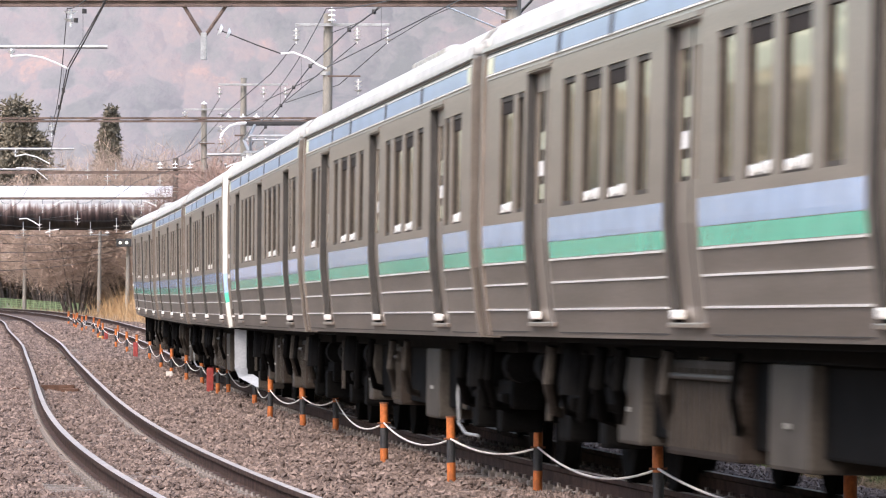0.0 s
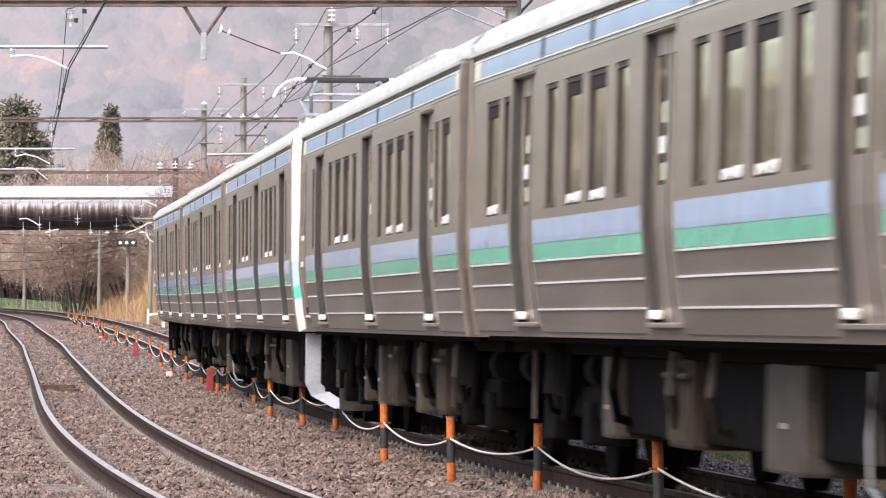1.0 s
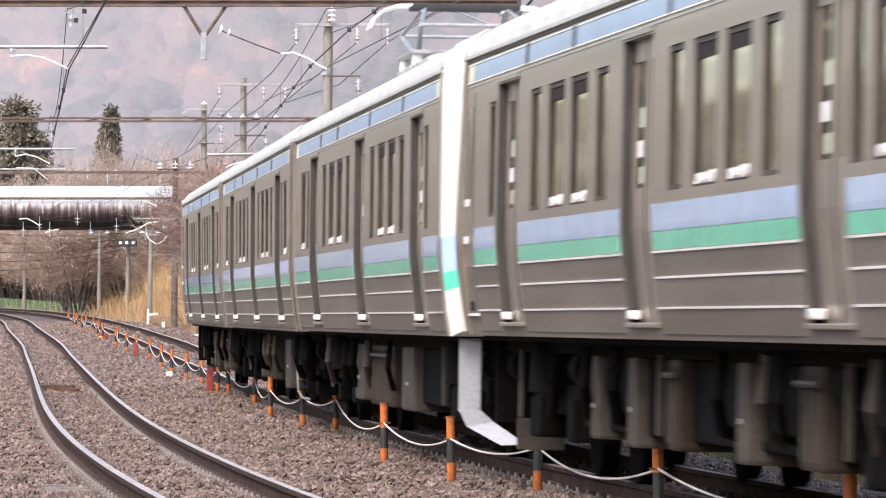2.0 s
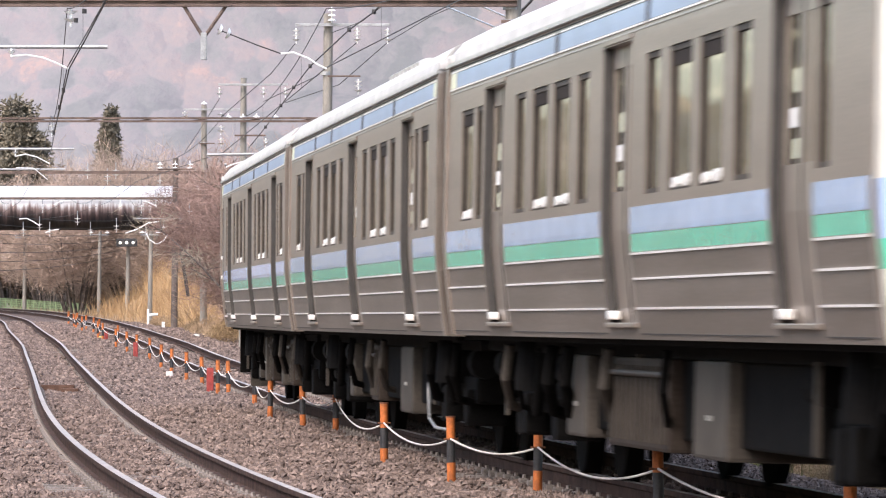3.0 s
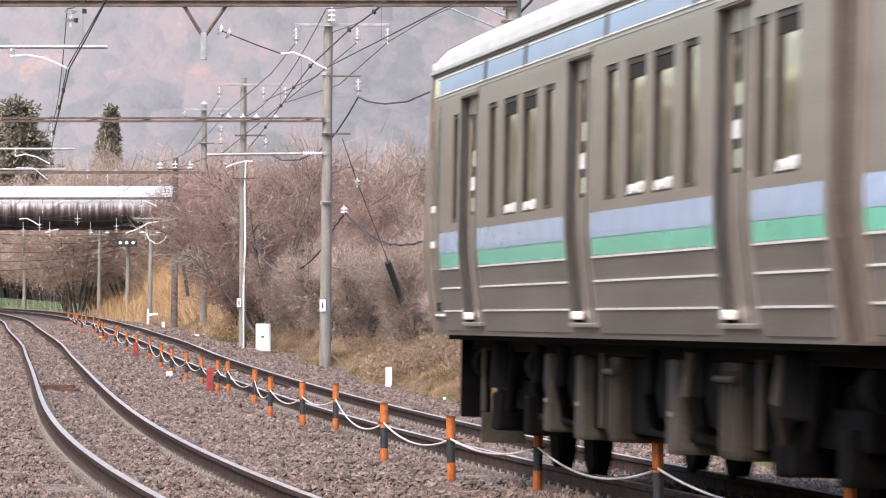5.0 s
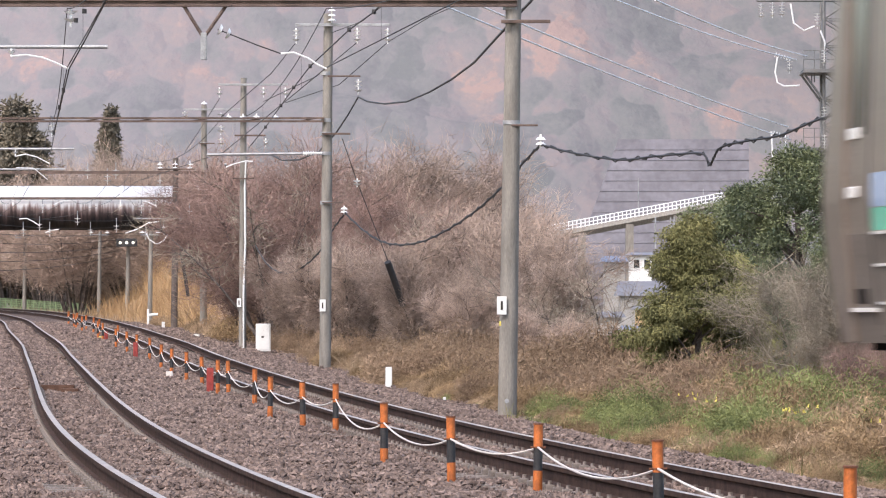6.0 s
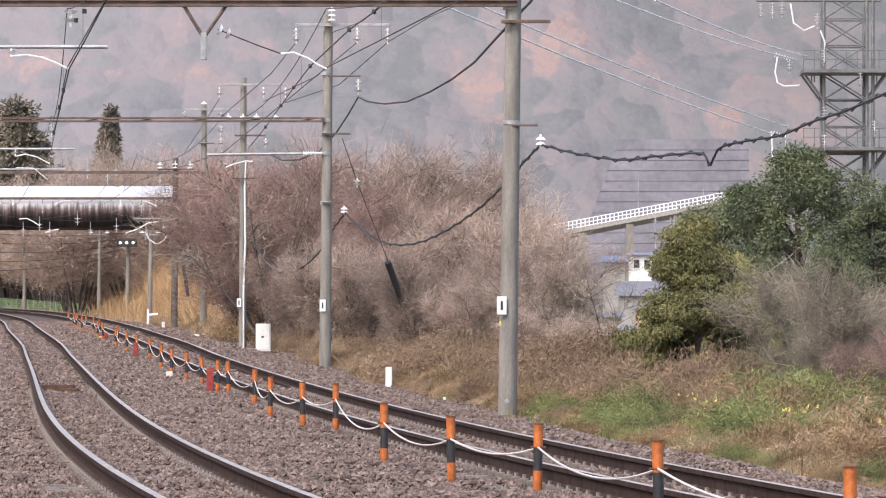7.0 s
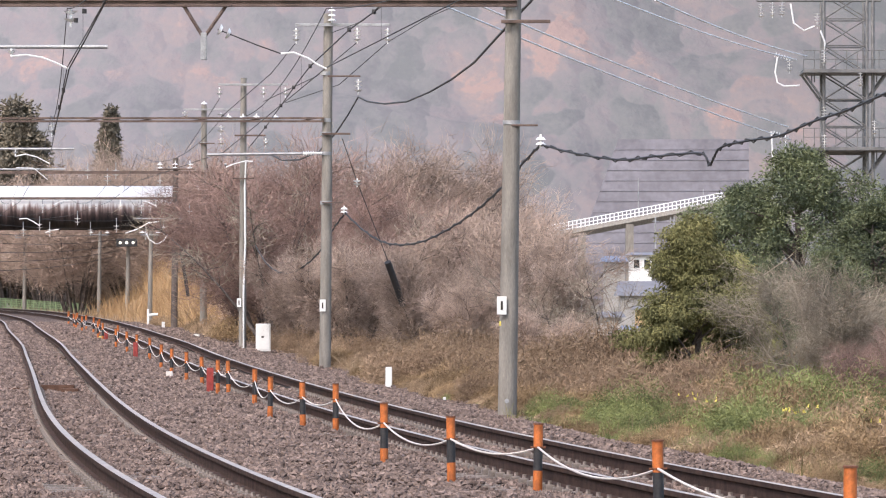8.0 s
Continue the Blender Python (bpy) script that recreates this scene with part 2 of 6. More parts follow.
def cloud(name, verts, faces, material):
    me = bpy.data.meshes.new(name)
    me.from_pydata(verts, [], faces)
    for mm in (material if isinstance(material, (list, tuple)) else [material]):
        me.materials.append(mm)
    return me


# ---------------------------------------------------------------- line of the track
# right-hand track: distance along y, centre x, height of the rail heads, lean in radians
KY = np.array([-200, -150, -100, -60, -30, 0, 15, 25, 35, 45, 55, 65, 75, 85, 95, 105, 115, 125, 135, 145, 155, 165, 205, 250, 290, 320, 340, 355, 390, 420, 445], float)
KX = np.array([62, 41.5, 25.6, 15.8, 10.2, 6.75, 5.05, 3.79, 2.626, 1.601, 0.686, -0.15, -0.932, -1.68, -2.412, -3.141, -3.874, -4.616, -5.367, -6.123, -6.875, -7.65, -10.95, -14.45, -18.1, -21.5, -24.4, -27.2, -36.5, -48, -60], float)
KZ = np.array([0, 0, 0, 0, 0, 0, -0.003, -0.007, -0.012, -0.016, -0.018, -0.017, -0.011, 0, 0.017, 0.042, 0.077, 0.121, 0.177, 0.246, 0.328, 0.42, 0.74, 0.95, 1.17, 1.39, 1.53, 1.65, 1.9, 2.1, 2.2], float)
KA = np.interp(KY, [-200, 15, 175, 260, 445], [0.033, 0.0324, -0.042, -0.05, -0.05])
SEP = 3.553


def spline(xs, ys, q):
    n = len(xs)
    h = np.diff(xs)
    A = np.eye(n)
    r = np.zeros(n)
    for i in range(1, n - 1):
        A[i, i - 1], A[i, i], A[i, i + 1] = h[i - 1], 2 * (h[i - 1] + h[i]), h[i]
        r[i] = 6 * ((ys[i + 1] - ys[i]) / h[i] - (ys[i] - ys[i - 1]) / h[i - 1])
    m = np.linalg.solve(A, r)
    i = np.clip(np.searchsorted(xs, q) - 1, 0, n - 2)
    a, b = xs[i + 1] - q, q - xs[i]
    return (m[i] * a ** 3 + m[i + 1] * b ** 3) / (6 * h[i]) + (ys[i] / h[i] - m[i] * h[i] / 6) * a + (ys[i + 1] / h[i] - m[i + 1] * h[i] / 6) * b


DY = np.arange(-200, 445.01, 0.5)
DX, DZ, DA = spline(KY, KX, DY), np.interp(DY, KY, KZ), np.interp(DY, KY, KA)
DS = np.concatenate([[0], np.cumsum(np.hypot(np.diff(DX), np.diff(DY)))])
DS -= np.interp(0, DY, DS)
DH = np.arctan2(np.gradient(DX, DY), 1.0)


def rail_at(y):
    """x of the right-hand track's centre, height and lean at y."""
    return np.interp(y, DY, DX), np.interp(y, DY, DZ), np.interp(y, DY, DA), np.interp(y, DY, DH)


def on_track(y, u, w, off=0.0):
    """A point u to the right of the centre and w above the rail heads."""
    x, z, a, h = (float(v) for v in rail_at(y))
    uu = u * math.cos(a) + w * math.sin(a)
    zz = w * math.cos(a) - u * math.sin(a)
    return Vector((x + off * (1 if y < 165 else 1 / math.cos(h)) + uu * math.cos(h), y - uu * math.sin(h), z + zz))


def ground_z(x, y):
    """Height of the ground sheet."""
    cx, z, a, h = rail_at(np.clip(y, -200, 445))
    d = x - (cx - SEP / 2)
    bed = z - 0.20
    fall = np.clip((np.abs(d) - 4.6) / 2.2, 0, 1)
    right = np.clip((d - 3.65) / 1.2, 0, 1) * 0.22 + np.clip((d - 5.0) / 3.0, 0, 1) * 0.06 + np.clip((d - 12) / 40, 0, 1) * 6.0
    left = np.clip((-d - 4.6) / 3.0, 0, 1) * 0.25
    return bed - np.where(d > 0, right, left) + 0.03 * np.sin(x * 1.7 + y * 0.9) * fall


# ---------------------------------------------------------------- ground, mountain
def make_ground():
    ys = np.concatenate([np.arange(-200, 0, 10), np.arange(0, 200, 1.5), np.arange(200, 460, 5), np.array([480, 520, 600, 800, 1200, 2000, 3500])])
    ds = np.concatenate([np.array([-2500, -900, -300, -120, -60, -30, -18, -12, -9]), np.arange(-7.5, 8, 0.5), np.array([9, 10.5, 12, 15, 20, 30, 50, 90, 180, 400, 1000, 2500])])
    verts, faces = [], []
    for y in ys:
        cx = float(rail_at(min(max(y, -200), 445))[0]) - SEP / 2
        for d in ds:
            x = cx + d
            verts.append((x, y, float(ground_z(x, y))))
    n = len(ds)
    for i in range(len(ys) - 1):
        for j in range(n - 1):
            faces.append((i * n + j, i * n + j + 1, (i + 1) * n + j + 1, (i + 1) * n + j))
    me = cloud("ground", verts, faces, [M["ground"], M["soil"]])
    for i, p in enumerate(me.polygons):
        j = i % (n - 1)
        p.material_index = 0 if -5.4 < (ds[j] + ds[j + 1]) / 2 < 5.6 else 1
    me.shade_smooth()
    tagged(new("ground", me), "grey-brown ballast bed and dry soil", "ground", kind="structure")


make_ground()

hill = bpy.data.materials.new("far_woods")
hill.use_nodes = True
hn, hl = hill.node_tree.nodes, hill.node_tree.links
hb = hn["Principled BSDF"]
htc = hn.new("ShaderNodeTexCoord")
hmp = hn.new("ShaderNodeMapping")
hmp.inputs["Scale"].default_value = (1.0, 0.25, 1.0)
hl.new(htc.outputs["Object"], hmp.inputs[0])
# crowns of single trees
hwarp = hn.new("ShaderNodeTexNoise")
hwarp.inputs["Scale"].default_value, hwarp.inputs["Detail"].default_value = 0.25, 4
hl.new(hmp.outputs[0], hwarp.inputs["Vector"])
hadd = hn.new("ShaderNodeMixRGB")
hadd.blend_type = "ADD"
hadd.inputs[0].default_value = 1.0
hsc = hn.new("ShaderNodeVectorMath")
hsc.operation = "SCALE"
hsc.inputs["Scale"].default_value = 4.5
hl.new(hwarp.outputs["Color"], hsc.inputs[0])
hl.new(hmp.outputs[0], hadd.inputs[1])
hl.new(hsc.outputs[0], hadd.inputs[2])
hv = hn.new("ShaderNodeTexVoronoi")
hv.feature = "SMOOTH_F1"
hv.inputs["Scale"].default_value, hv.inputs["Smoothness"].default_value = 0.17, 0.25
hl.new(hadd.outputs[0], hv.inputs["Vector"])
# stands of one kind, and slow drifts of colour
ha = hn.new("ShaderNodeTexNoise")
ha.inputs["Scale"].default_value, ha.inputs["Detail"].default_value, ha.inputs["Roughness"].default_value = 0.045, 6, 0.62
hl.new(hmp.outputs[0], ha.inputs["Vector"])
hsep = hn.new("ShaderNodeSeparateColor")
hl.new(hv.outputs["Color"], hsep.inputs[0])
hx = hn.new("ShaderNodeMath")
hx.operation = "MULTIPLY_ADD"
hl.new(hsep.outputs[0], hx.inputs[0])
hx.inputs[1].default_value = 0.30
hl.new(ha.outputs["Fac"], hx.inputs[2])
hfine = hn.new("ShaderNodeTexNoise")
hfine.inputs["Scale"].default_value, hfine.inputs["Detail"].default_value = 0.9, 4
hl.new(hmp.outputs[0], hfine.inputs["Vector"])
hx2 = hn.new("ShaderNodeMath")
hx2.operation = "MULTIPLY_ADD"
hl.new(hfine.outputs["Fac"], hx2.inputs[0])
hx2.inputs[1].default_value = 0.24
hl.new(hx.outputs[0], hx2.inputs[2])
hr = hn.new("ShaderNodeValToRGB")
for pos, c in ((0.59, (0.045, 0.056, 0.046)), (0.715, (0.072, 0.077, 0.066)), (0.83, (0.094, 0.085, 0.076)), (0.945, (0.118, 0.093, 0.077)), (0.985, (0.140, 0.103, 0.080))):
    el = hr.color_ramp.elements.new(pos)
    el.color = (*c, 1)
hr.color_ramp.elements[-1].color = (0.165, 0.108, 0.080, 1)
hr.color_ramp.elements[0].color = (0.036, 0.050, 0.038, 1)
hl.new(hx2.outputs[0], hr.inputs[0])
hl.new(hr.outputs[0], hb.inputs["Base Color"])
hp = hn.new("ShaderNodeBump")
hp.inputs["Strength"].default_value, hp.inputs["Distance"].default_value = 0.5, 5.0
hp.invert = True
hl.new(hv.outputs["Distance"], hp.inputs["Height"])
hl.new(hp.outputs[0], hb.inputs["Normal"])
hb.inputs["Roughness"].default_value = 1.0
hb.inputs["Specular IOR Level"].default_value = 0.0
# distance haze added as a mauve emission, stronger towards the left
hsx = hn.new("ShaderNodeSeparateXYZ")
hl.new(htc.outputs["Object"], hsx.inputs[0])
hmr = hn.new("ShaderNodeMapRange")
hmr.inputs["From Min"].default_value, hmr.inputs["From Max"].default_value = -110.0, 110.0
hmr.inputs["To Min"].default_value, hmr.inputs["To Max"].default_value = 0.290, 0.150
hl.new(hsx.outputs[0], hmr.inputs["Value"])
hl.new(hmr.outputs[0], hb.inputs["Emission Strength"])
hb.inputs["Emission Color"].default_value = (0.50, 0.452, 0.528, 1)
M["hill"] = hill


def make_mountain():
    nx, ny = 300, 200
    verts, faces = [], []
    for j in range(ny):
        for i in range(nx):
            x = (-0.16 + 0.32 * i / (nx - 1)) * (950 + 1250 * j / (ny - 1))
            y = 950 + 1250 * (j / (ny - 1)) 
            r = (y - 950) / 1250
            z = -10 + 330 * r ** 0.85 + 26 * noise.noise((x / 130, y / 220, 3)) * (0.3 + r) + 9 * noise.noise((x / 35, y / 60, 7))
            z += 1.2 * noise.noise((x / 9.0, y / 30.0, 1))
            z += 0.07 * (x - 20) * max(0, 1 - r) * (1 if x > 20 else 0.2)
            verts.append((x, y, z))
    for j in range(ny - 1):
        for i in range(nx - 1):
            a = j * nx + i
            faces.append((a, a + 1, a + nx + 1, a + nx))
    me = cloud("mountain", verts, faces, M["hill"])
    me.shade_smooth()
    tagged(new("backdrop", me), "wooded mountain with late autumn colours and haze as a surface glow", "mountain", kind="structure")


make_mountain()


def make_unseen_bank():
    """Unseen bank on the left, beside and behind the camera, added for the train's reflections."""
    verts, faces = [], []
    ys = np.arange(-160, 331, 3.0)
    us = np.linspace(0, 1, 15)
    for y in ys:
        cx = float(rail_at(float(y))[0]) - SEP
        foot = min(cx - 9.0, -0.085 * y - 6.0) if y > -20 else cx - 16.0
        for u in us:
            x = foot - 16 * u
            top = 8.0 * min(1.0, u * 1.5) ** 0.7
            z = float(ground_z(np.array(foot), np.array(float(y)))) - 0.3 + top * (1 + 0.25 * noise.noise((x / 4.0, y / 5.0, 2))) + 1.4 * noise.noise((x / 1.6, y / 2.0, 8)) * min(1, u * 4)
            verts.append((x + 1.2 * noise.noise((y / 3.0, u * 5, 4)) * min(1, u * 4), y, z))
    n = len(us)
    for i in range(len(ys) - 1):
        for j in range(n - 1):
            faces.append((i * n + j, (i + 1) * n + j, (i + 1) * n + j + 1, i * n + j + 1))
    me = cloud("bank", verts, faces, M["bank"])
    me.shade_smooth()
    tagged(new("backdrop", me), "unseen pale grass bank, added for the reflections in the train", "bank", kind="structure")


make_unseen_bank()


# ---------------------------------------------------------------- rails and sleepers
cb = box(bmesh.new(), -0.045, 0.045, -0.075, 0.075, -0.06, 0.0, 0.012)
rod(cb, (0.0, -0.03, 0.0), (0.0, -0.03, 0.03), 0.018, seg=6)
CLIP = mesh_of("rail_clip", cb, M["sleeper"])


def make_rail(off, u, label):
    prof = [(-0.0325, 0.0), (0.0325, 0.0), (0.0325, -0.036), (0.009, -0.048), (0.009, -0.125), (0.0635, -0.14), (0.0635, -0.153), (-0.0635, -0.153), (-0.0635, -0.14), (-0.009, -0.125), (-0.009, -0.048), (-0.0325, -0.036)]
    ys = np.concatenate([np.arange(-200, 10, 6), np.arange(10, 220, 1.0), np.arange(220, 444, 2.5)])
    verts, faces, idx = [], [], []
    n = len(prof)
    for y in ys:
        for pu, pw in prof:
            verts.append(on_track(float(y), u + pu, pw, off))
    for i in range(len(ys) - 1):
        for k in range(n):
            k2 = (k + 1) % n
            faces.append((i * n + k, i * n + k2, (i + 1) * n + k2, (i + 1) * n + k))
            idx.append(1 if k in (0,) else 0)
    me = cloud("rail", verts, faces, [M["railside"], M["railhead"]])
    me.polygons.foreach_set("material_index", idx)
    rl = tagged(new("rail", me), label, "rail", group="rails of the two tracks")
    y = 26.0
    while y < 105:
        x, z, a, h = (float(v) for v in rail_at(y))
        for s in (-1, 1):
            c = new("rail_clip", CLIP)
            c.parent = rl
            c.matrix_basis = Matrix.Translation(on_track(y, u + s * 0.088, -0.140, off)) @ Matrix.Rotation(-h, 4, "Z") @ Matrix.Rotation(a, 4, "Y") @ Matrix.Rotation(0 if s > 0 else math.pi, 4, "Z")
        y += 0.62


for off in (0.0, -SEP):
    for u in (-0.5335, 0.5335):
        make_rail(off, u, "rusty steel rail with a worn shiny head on ballast")


def make_sleepers(off):
    """Sleepers sunk in the ballast with their clips, and clip plates along the rails."""
    bm = bmesh.new()
    y = 14.0
    while y < 210:
        c = on_track(y, 0, -0.222, off)
        x, z, a, h = (float(v) for v in rail_at(y))
        m = Matrix.Translation(c) @ Matrix.Rotation(-h, 4, "Z") @ Matrix.Rotation(a, 4, "Y")
        bmesh.ops.create_cube(bm, size=1, matrix=m @ Matrix.Diagonal((2.0, 0.23, 0.06, 1)))
        y += 0.62
    tagged(new("sleepers", mesh_of("sleepers", bm, M["sleeper"])), "weathered sleepers with rail clips sunk in ballast", "sleepers", kind="stuff")


make_sleepers(0.0)
make_sleepers(-SEP)


def make_stones():
    rng = np.random.default_rng(4)
    bands = [(26, 62, 340), (62, 100, 190), (100, 170, 70), (170, 270, 22)]
    base = np.array([(1, 0, 0), (-1, 0, 0), (0, 1, 0), (0, -1, 0), (0, 0, 1), (0, 0, -1)], float)
    tri = np.array([(0, 2, 4), (2, 1, 4), (1, 3, 4), (3, 0, 4), (2, 0, 5), (1, 2, 5), (3, 1, 5), (0, 3, 5)])
    allv, allf, start = [], [], 0
    for y0, y1, dens in bands:
        wide = 11.3
        n = int((y1 - y0) * wide * dens)
        y = rng.uniform(y0, y1, n)
        d = rng.uniform(-5.6, 5.7, n)
        cx, z, a, h = rail_at(y)
        x = cx - SEP / 2 + d
        vis = (np.abs(x) < y * 0.078 + 0.4)
        dr = np.minimum.reduce([np.abs(x - cx + k) for k in (-0.5335, 0.5335, SEP - 0.5335, SEP + 0.5335)])
        vis &= dr > 0.11
        x, y = x[vis], y[vis]
        n = len(x)
        size = rng.uniform(0.016, 0.040, n) * (1 if y0 < 60 else 1.2 if y0 < 99 else 1.6 if y0 < 165 else 2.6)
        heap = 0.035 * np.sin(x * 2.1 + y * 0.7) * np.sin(y * 0.9)
        zz = ground_z(x, y) + rng.uniform(-0.01, 0.035, n) + heap
        v = base[None] * rng.uniform(0.55, 1.35, (n, 6, 1)) * size[:, None, None]
        th = rng.uniform(0, 6.28, n)
        ph = rng.uniform(-0.8, 0.8, n)
        c, s = np.cos(th)[:, None], np.sin(th)[:, None]
        vx, vy, vz = v[..., 0] * c - v[..., 1] * s, v[..., 0] * s + v[..., 1] * c, v[..., 2] * 0.8
        c, s = np.cos(ph)[:, None], np.sin(ph)[:, None]
        vx, vz = vx * c - vz * s, vx * s + vz * c
        v = np.stack([vx + x[:, None], vy + y[:, None], vz + zz[:, None]], -1).reshape(-1, 3)
        f = (tri[None] + (np.arange(n) * 6)[:, None, None] + start).reshape(-1, 3)
        start += len(v)
        allv.append(v)
        allf.append(f)
    me = cloud("ballast_stones", np.concatenate(allv).tolist(), np.concatenate(allf).tolist(), M["stone"])
    tagged(new("ballast_stones", me), "loose grey-brown crushed stone ballast", "ballast", kind="stuff")


make_stones()


# ---------------------------------------------------------------- striped rope posts between the tracks
POSTS = [(27.6, 2.55), (32.3, 2.22), (38.6, 1.41), (46.4, 0.74), (49.0, 0.07), (54.3, -0.54), (70.1, -1.27), (72.7, -1.72), (79.0, -2.31), (89.5, -2.85), (101.3, -3.67), (102.5, -3.90), (110.1, -4.48), (116.3, -5.04), (124.0, -5.69), (132.4, -6.31), (147.8, -7.33), (155.0, -8.03), (159.8, -8.53), (170.3, -9.41)]
TOPS = []


def make_post(x, y, hgt, lean):
    z = float(ground_z(x, y)) - 0.04
    p = thing("rope_post", None, None, "orange and black striped guard post with eyelets in ballast", "post", group="striped guard posts between the tracks")
    p.matrix_basis = Matrix.Translation((x, y, z)) @ pose(0, 0, 0, 0, lean)
    r = 0.037
    for name, a, b, k in (("lower_band", 0, 0.22, "orange"), ("black_band", 0.22, 0.41, "black"), ("upper_band", 0.41, hgt, "orange")):
        part(name, rod(bmesh.new(), (0, 0, a), (0, 0, b), r if k == "orange" else r - 0.001, seg=16), M[k], p, smooth=False)
    bm = rod(bmesh.new(), (0, 0, hgt), (0, 0, hgt + 0.012), r + 0.007, r + 0.004, 16)
    part("cap", bm, M["rust"], p)
    bm = rod(bmesh.new(), (0, 0, hgt - 0.185), (0, 0, hgt - 0.172), r + 0.004, seg=16)
    rod(bm, (-0.06, -0.02, hgt - 0.178), (0.06, -0.02, hgt - 0.178), 0.008, seg=6)
    part("rope_hook", bm, M["rust"], p)
    TOPS.append(p.matrix_basis @ Vector((0, -0.04, hgt - 0.178)))


prng = random.Random(3)
for k, (py, px) in enumerate(POSTS):
    make_post(px, py, 0.60 + prng.uniform(-0.02, 0.03), prng.uniform(-1.2, 1.2))
y = 178.0
while y < 262:
    make_post(float(rail_at(y)[0]) - 1.25 + prng.uniform(-0.2, 0.2), y, 0.62, prng.uniform(-1.5, 1.5))
    y += prng.uniform(5.5, 8.5)
for a, b in zip(TOPS, TOPS[1:]):
    d = (b - a).length
    bm = tube(bmesh.new(), sag(a, b, min(0.17, 0.011 * d + 0.055)), 0.0085, 6)
    thing("rope", bm, M["rope"], "pale rope slung between striped guard posts", "rope", group="ropes between the guard posts")


# ---------------------------------------------------------------- train
SPEED = 19.10
HALF = 9.75
# local space: y along the car (plus is the rear), x to the right, z above the rail heads
PROF = [(1.387, 1.015), (1.400, 1.10), (1.420, 1.215), (1.440, 1.40), (1.458, 1.53), (1.472, 1.69), (1.475, 1.81), (1.475, 1.88), (1.475, 2.72), (1.475, 2.83), (1.472, 2.97), (1.462, 3.11)]
DOORS = [-6.55, 0.0, 6.55]
DW = 0.65


def window_list():
    out = []
    for c in (-3.275, 3.275):
        out += [(c - 1.98, c - 1.40), (c - 1.02, c - 0.14), (c + 0.14, c + 1.02), (c + 1.40, c + 1.98)]
    out += [(-8.72, -7.92), (-7.72, -7.32), (7.32, 7.72), (7.92, 8.72)]
    return sorted(out)


WINS = window_list()


def prof_x(z):
    return float(np.interp(z, [p[1] for p in PROF], [p[0] for p in PROF]))


def side_wall(sgn, cab, tail):
    """One side sheet with window and door openings, thickened inwards."""
    ys = {-HALF + (0.7 if cab else 0), HALF - (0.42 if tail else 0)}
    for d in DOORS:
        ys |= {d - DW, d + DW}
    for a, b in WINS:
        if not (cab and a < -8.0) and not (tail and a > 7.8):
            ys |= {a, b}
    ys = sorted(ys)
    bm = bmesh.new()
    grid = [[bm.verts.new((sgn * x, y, z)) for x, z in PROF] for y in ys]
    for i in range(len(ys) - 1):
        mid = (ys[i] + ys[i + 1]) / 2
        in_door = any(abs(mid - d) < DW for d in DOORS)
        in_win = any(a < mid < b for a, b in WINS) and not (cab and mid < -8.0) and not (tail and mid > 7.8)
        for k in range(len(PROF) - 1):
            z0, z1 = PROF[k][1], PROF[k + 1][1]
            if in_door and z0 >= 1.09 and z1 <= 2.835:
                continue
            if in_win and z0 >= 1.87 and z1 <= 2.79:
                continue
            f = (grid[i][k], grid[i + 1][k], grid[i + 1][k + 1], grid[i][k + 1])
            bm.faces.new(f if sgn > 0 else f[::-1])
    bmesh.ops.recalc_face_normals(bm, faces=bm.faces)
    bmesh.ops.solidify(bm, geom=bm.faces[:], thickness=0.07 * 1.0)
    # faces below the stripes take the darker steel
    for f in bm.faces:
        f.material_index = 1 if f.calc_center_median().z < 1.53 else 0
    return bm


def strip(sgn, y0, y1, z0, z1, out=0.004, thick=0.004):
    """A thin band that follows the side's curve."""
    bm = bmesh.new()
    zs = [z0] + [p[1] for p in PROF if z0 + 0.01 < p[1] < z1 - 0.01] + [z1]
    rows = []
    for y in (y0, y1):
        rows.append([(bm.verts.new((sgn * (prof_x(z) + out), y, z)), bm.verts.new((sgn * (prof_x(z) + out - thick - 0.002), y, z))) for z in zs])
    for k in range(len(zs) - 1):
        for s in (0, 1):
            bm.faces.new((rows[0][k][s], rows[1][k][s], rows[1][k + 1][s], rows[0][k + 1][s]))
        for r in (0, 1):
            bm.faces.new((rows[r][k][0], rows[r][k][1], rows[r][k + 1][1], rows[r][k + 1][0]))
    for k in (0, -1):
        bm.faces.new((rows[0][k][0], rows[1][k][0], rows[1][k][1], rows[0][k][1]))
    bmesh.ops.recalc_face_normals(bm, faces=bm.faces)
    return bm


def door_leaf(sgn, y0, y1):
    """A sliding leaf set 6 cm in, with its own window opening."""
    bm = bmesh.new()
    zs = [1.09, 1.40, 1.69, 1.93, 2.70, 2.84]
    yy = [y0 + 0.006, y0 + 0.12, y1 - 0.12, y1 - 0.006]
    g2 = [[bm.verts.new((sgn * (prof_x(z) - 0.062), y, z)) for z in zs] for y in yy]
    for i in range(3):
        for k in range(len(zs) - 1):
            if i == 1 and k == 3:
                continue
            bm.faces.new((g2[i][k], g2[i + 1][k], g2[i + 1][k + 1], g2[i][k + 1]))
    bmesh.ops.recalc_face_normals(bm, faces=bm.faces)
    bmesh.ops.solidify(bm, geom=bm.faces[:], thickness=0.03)
    return bm


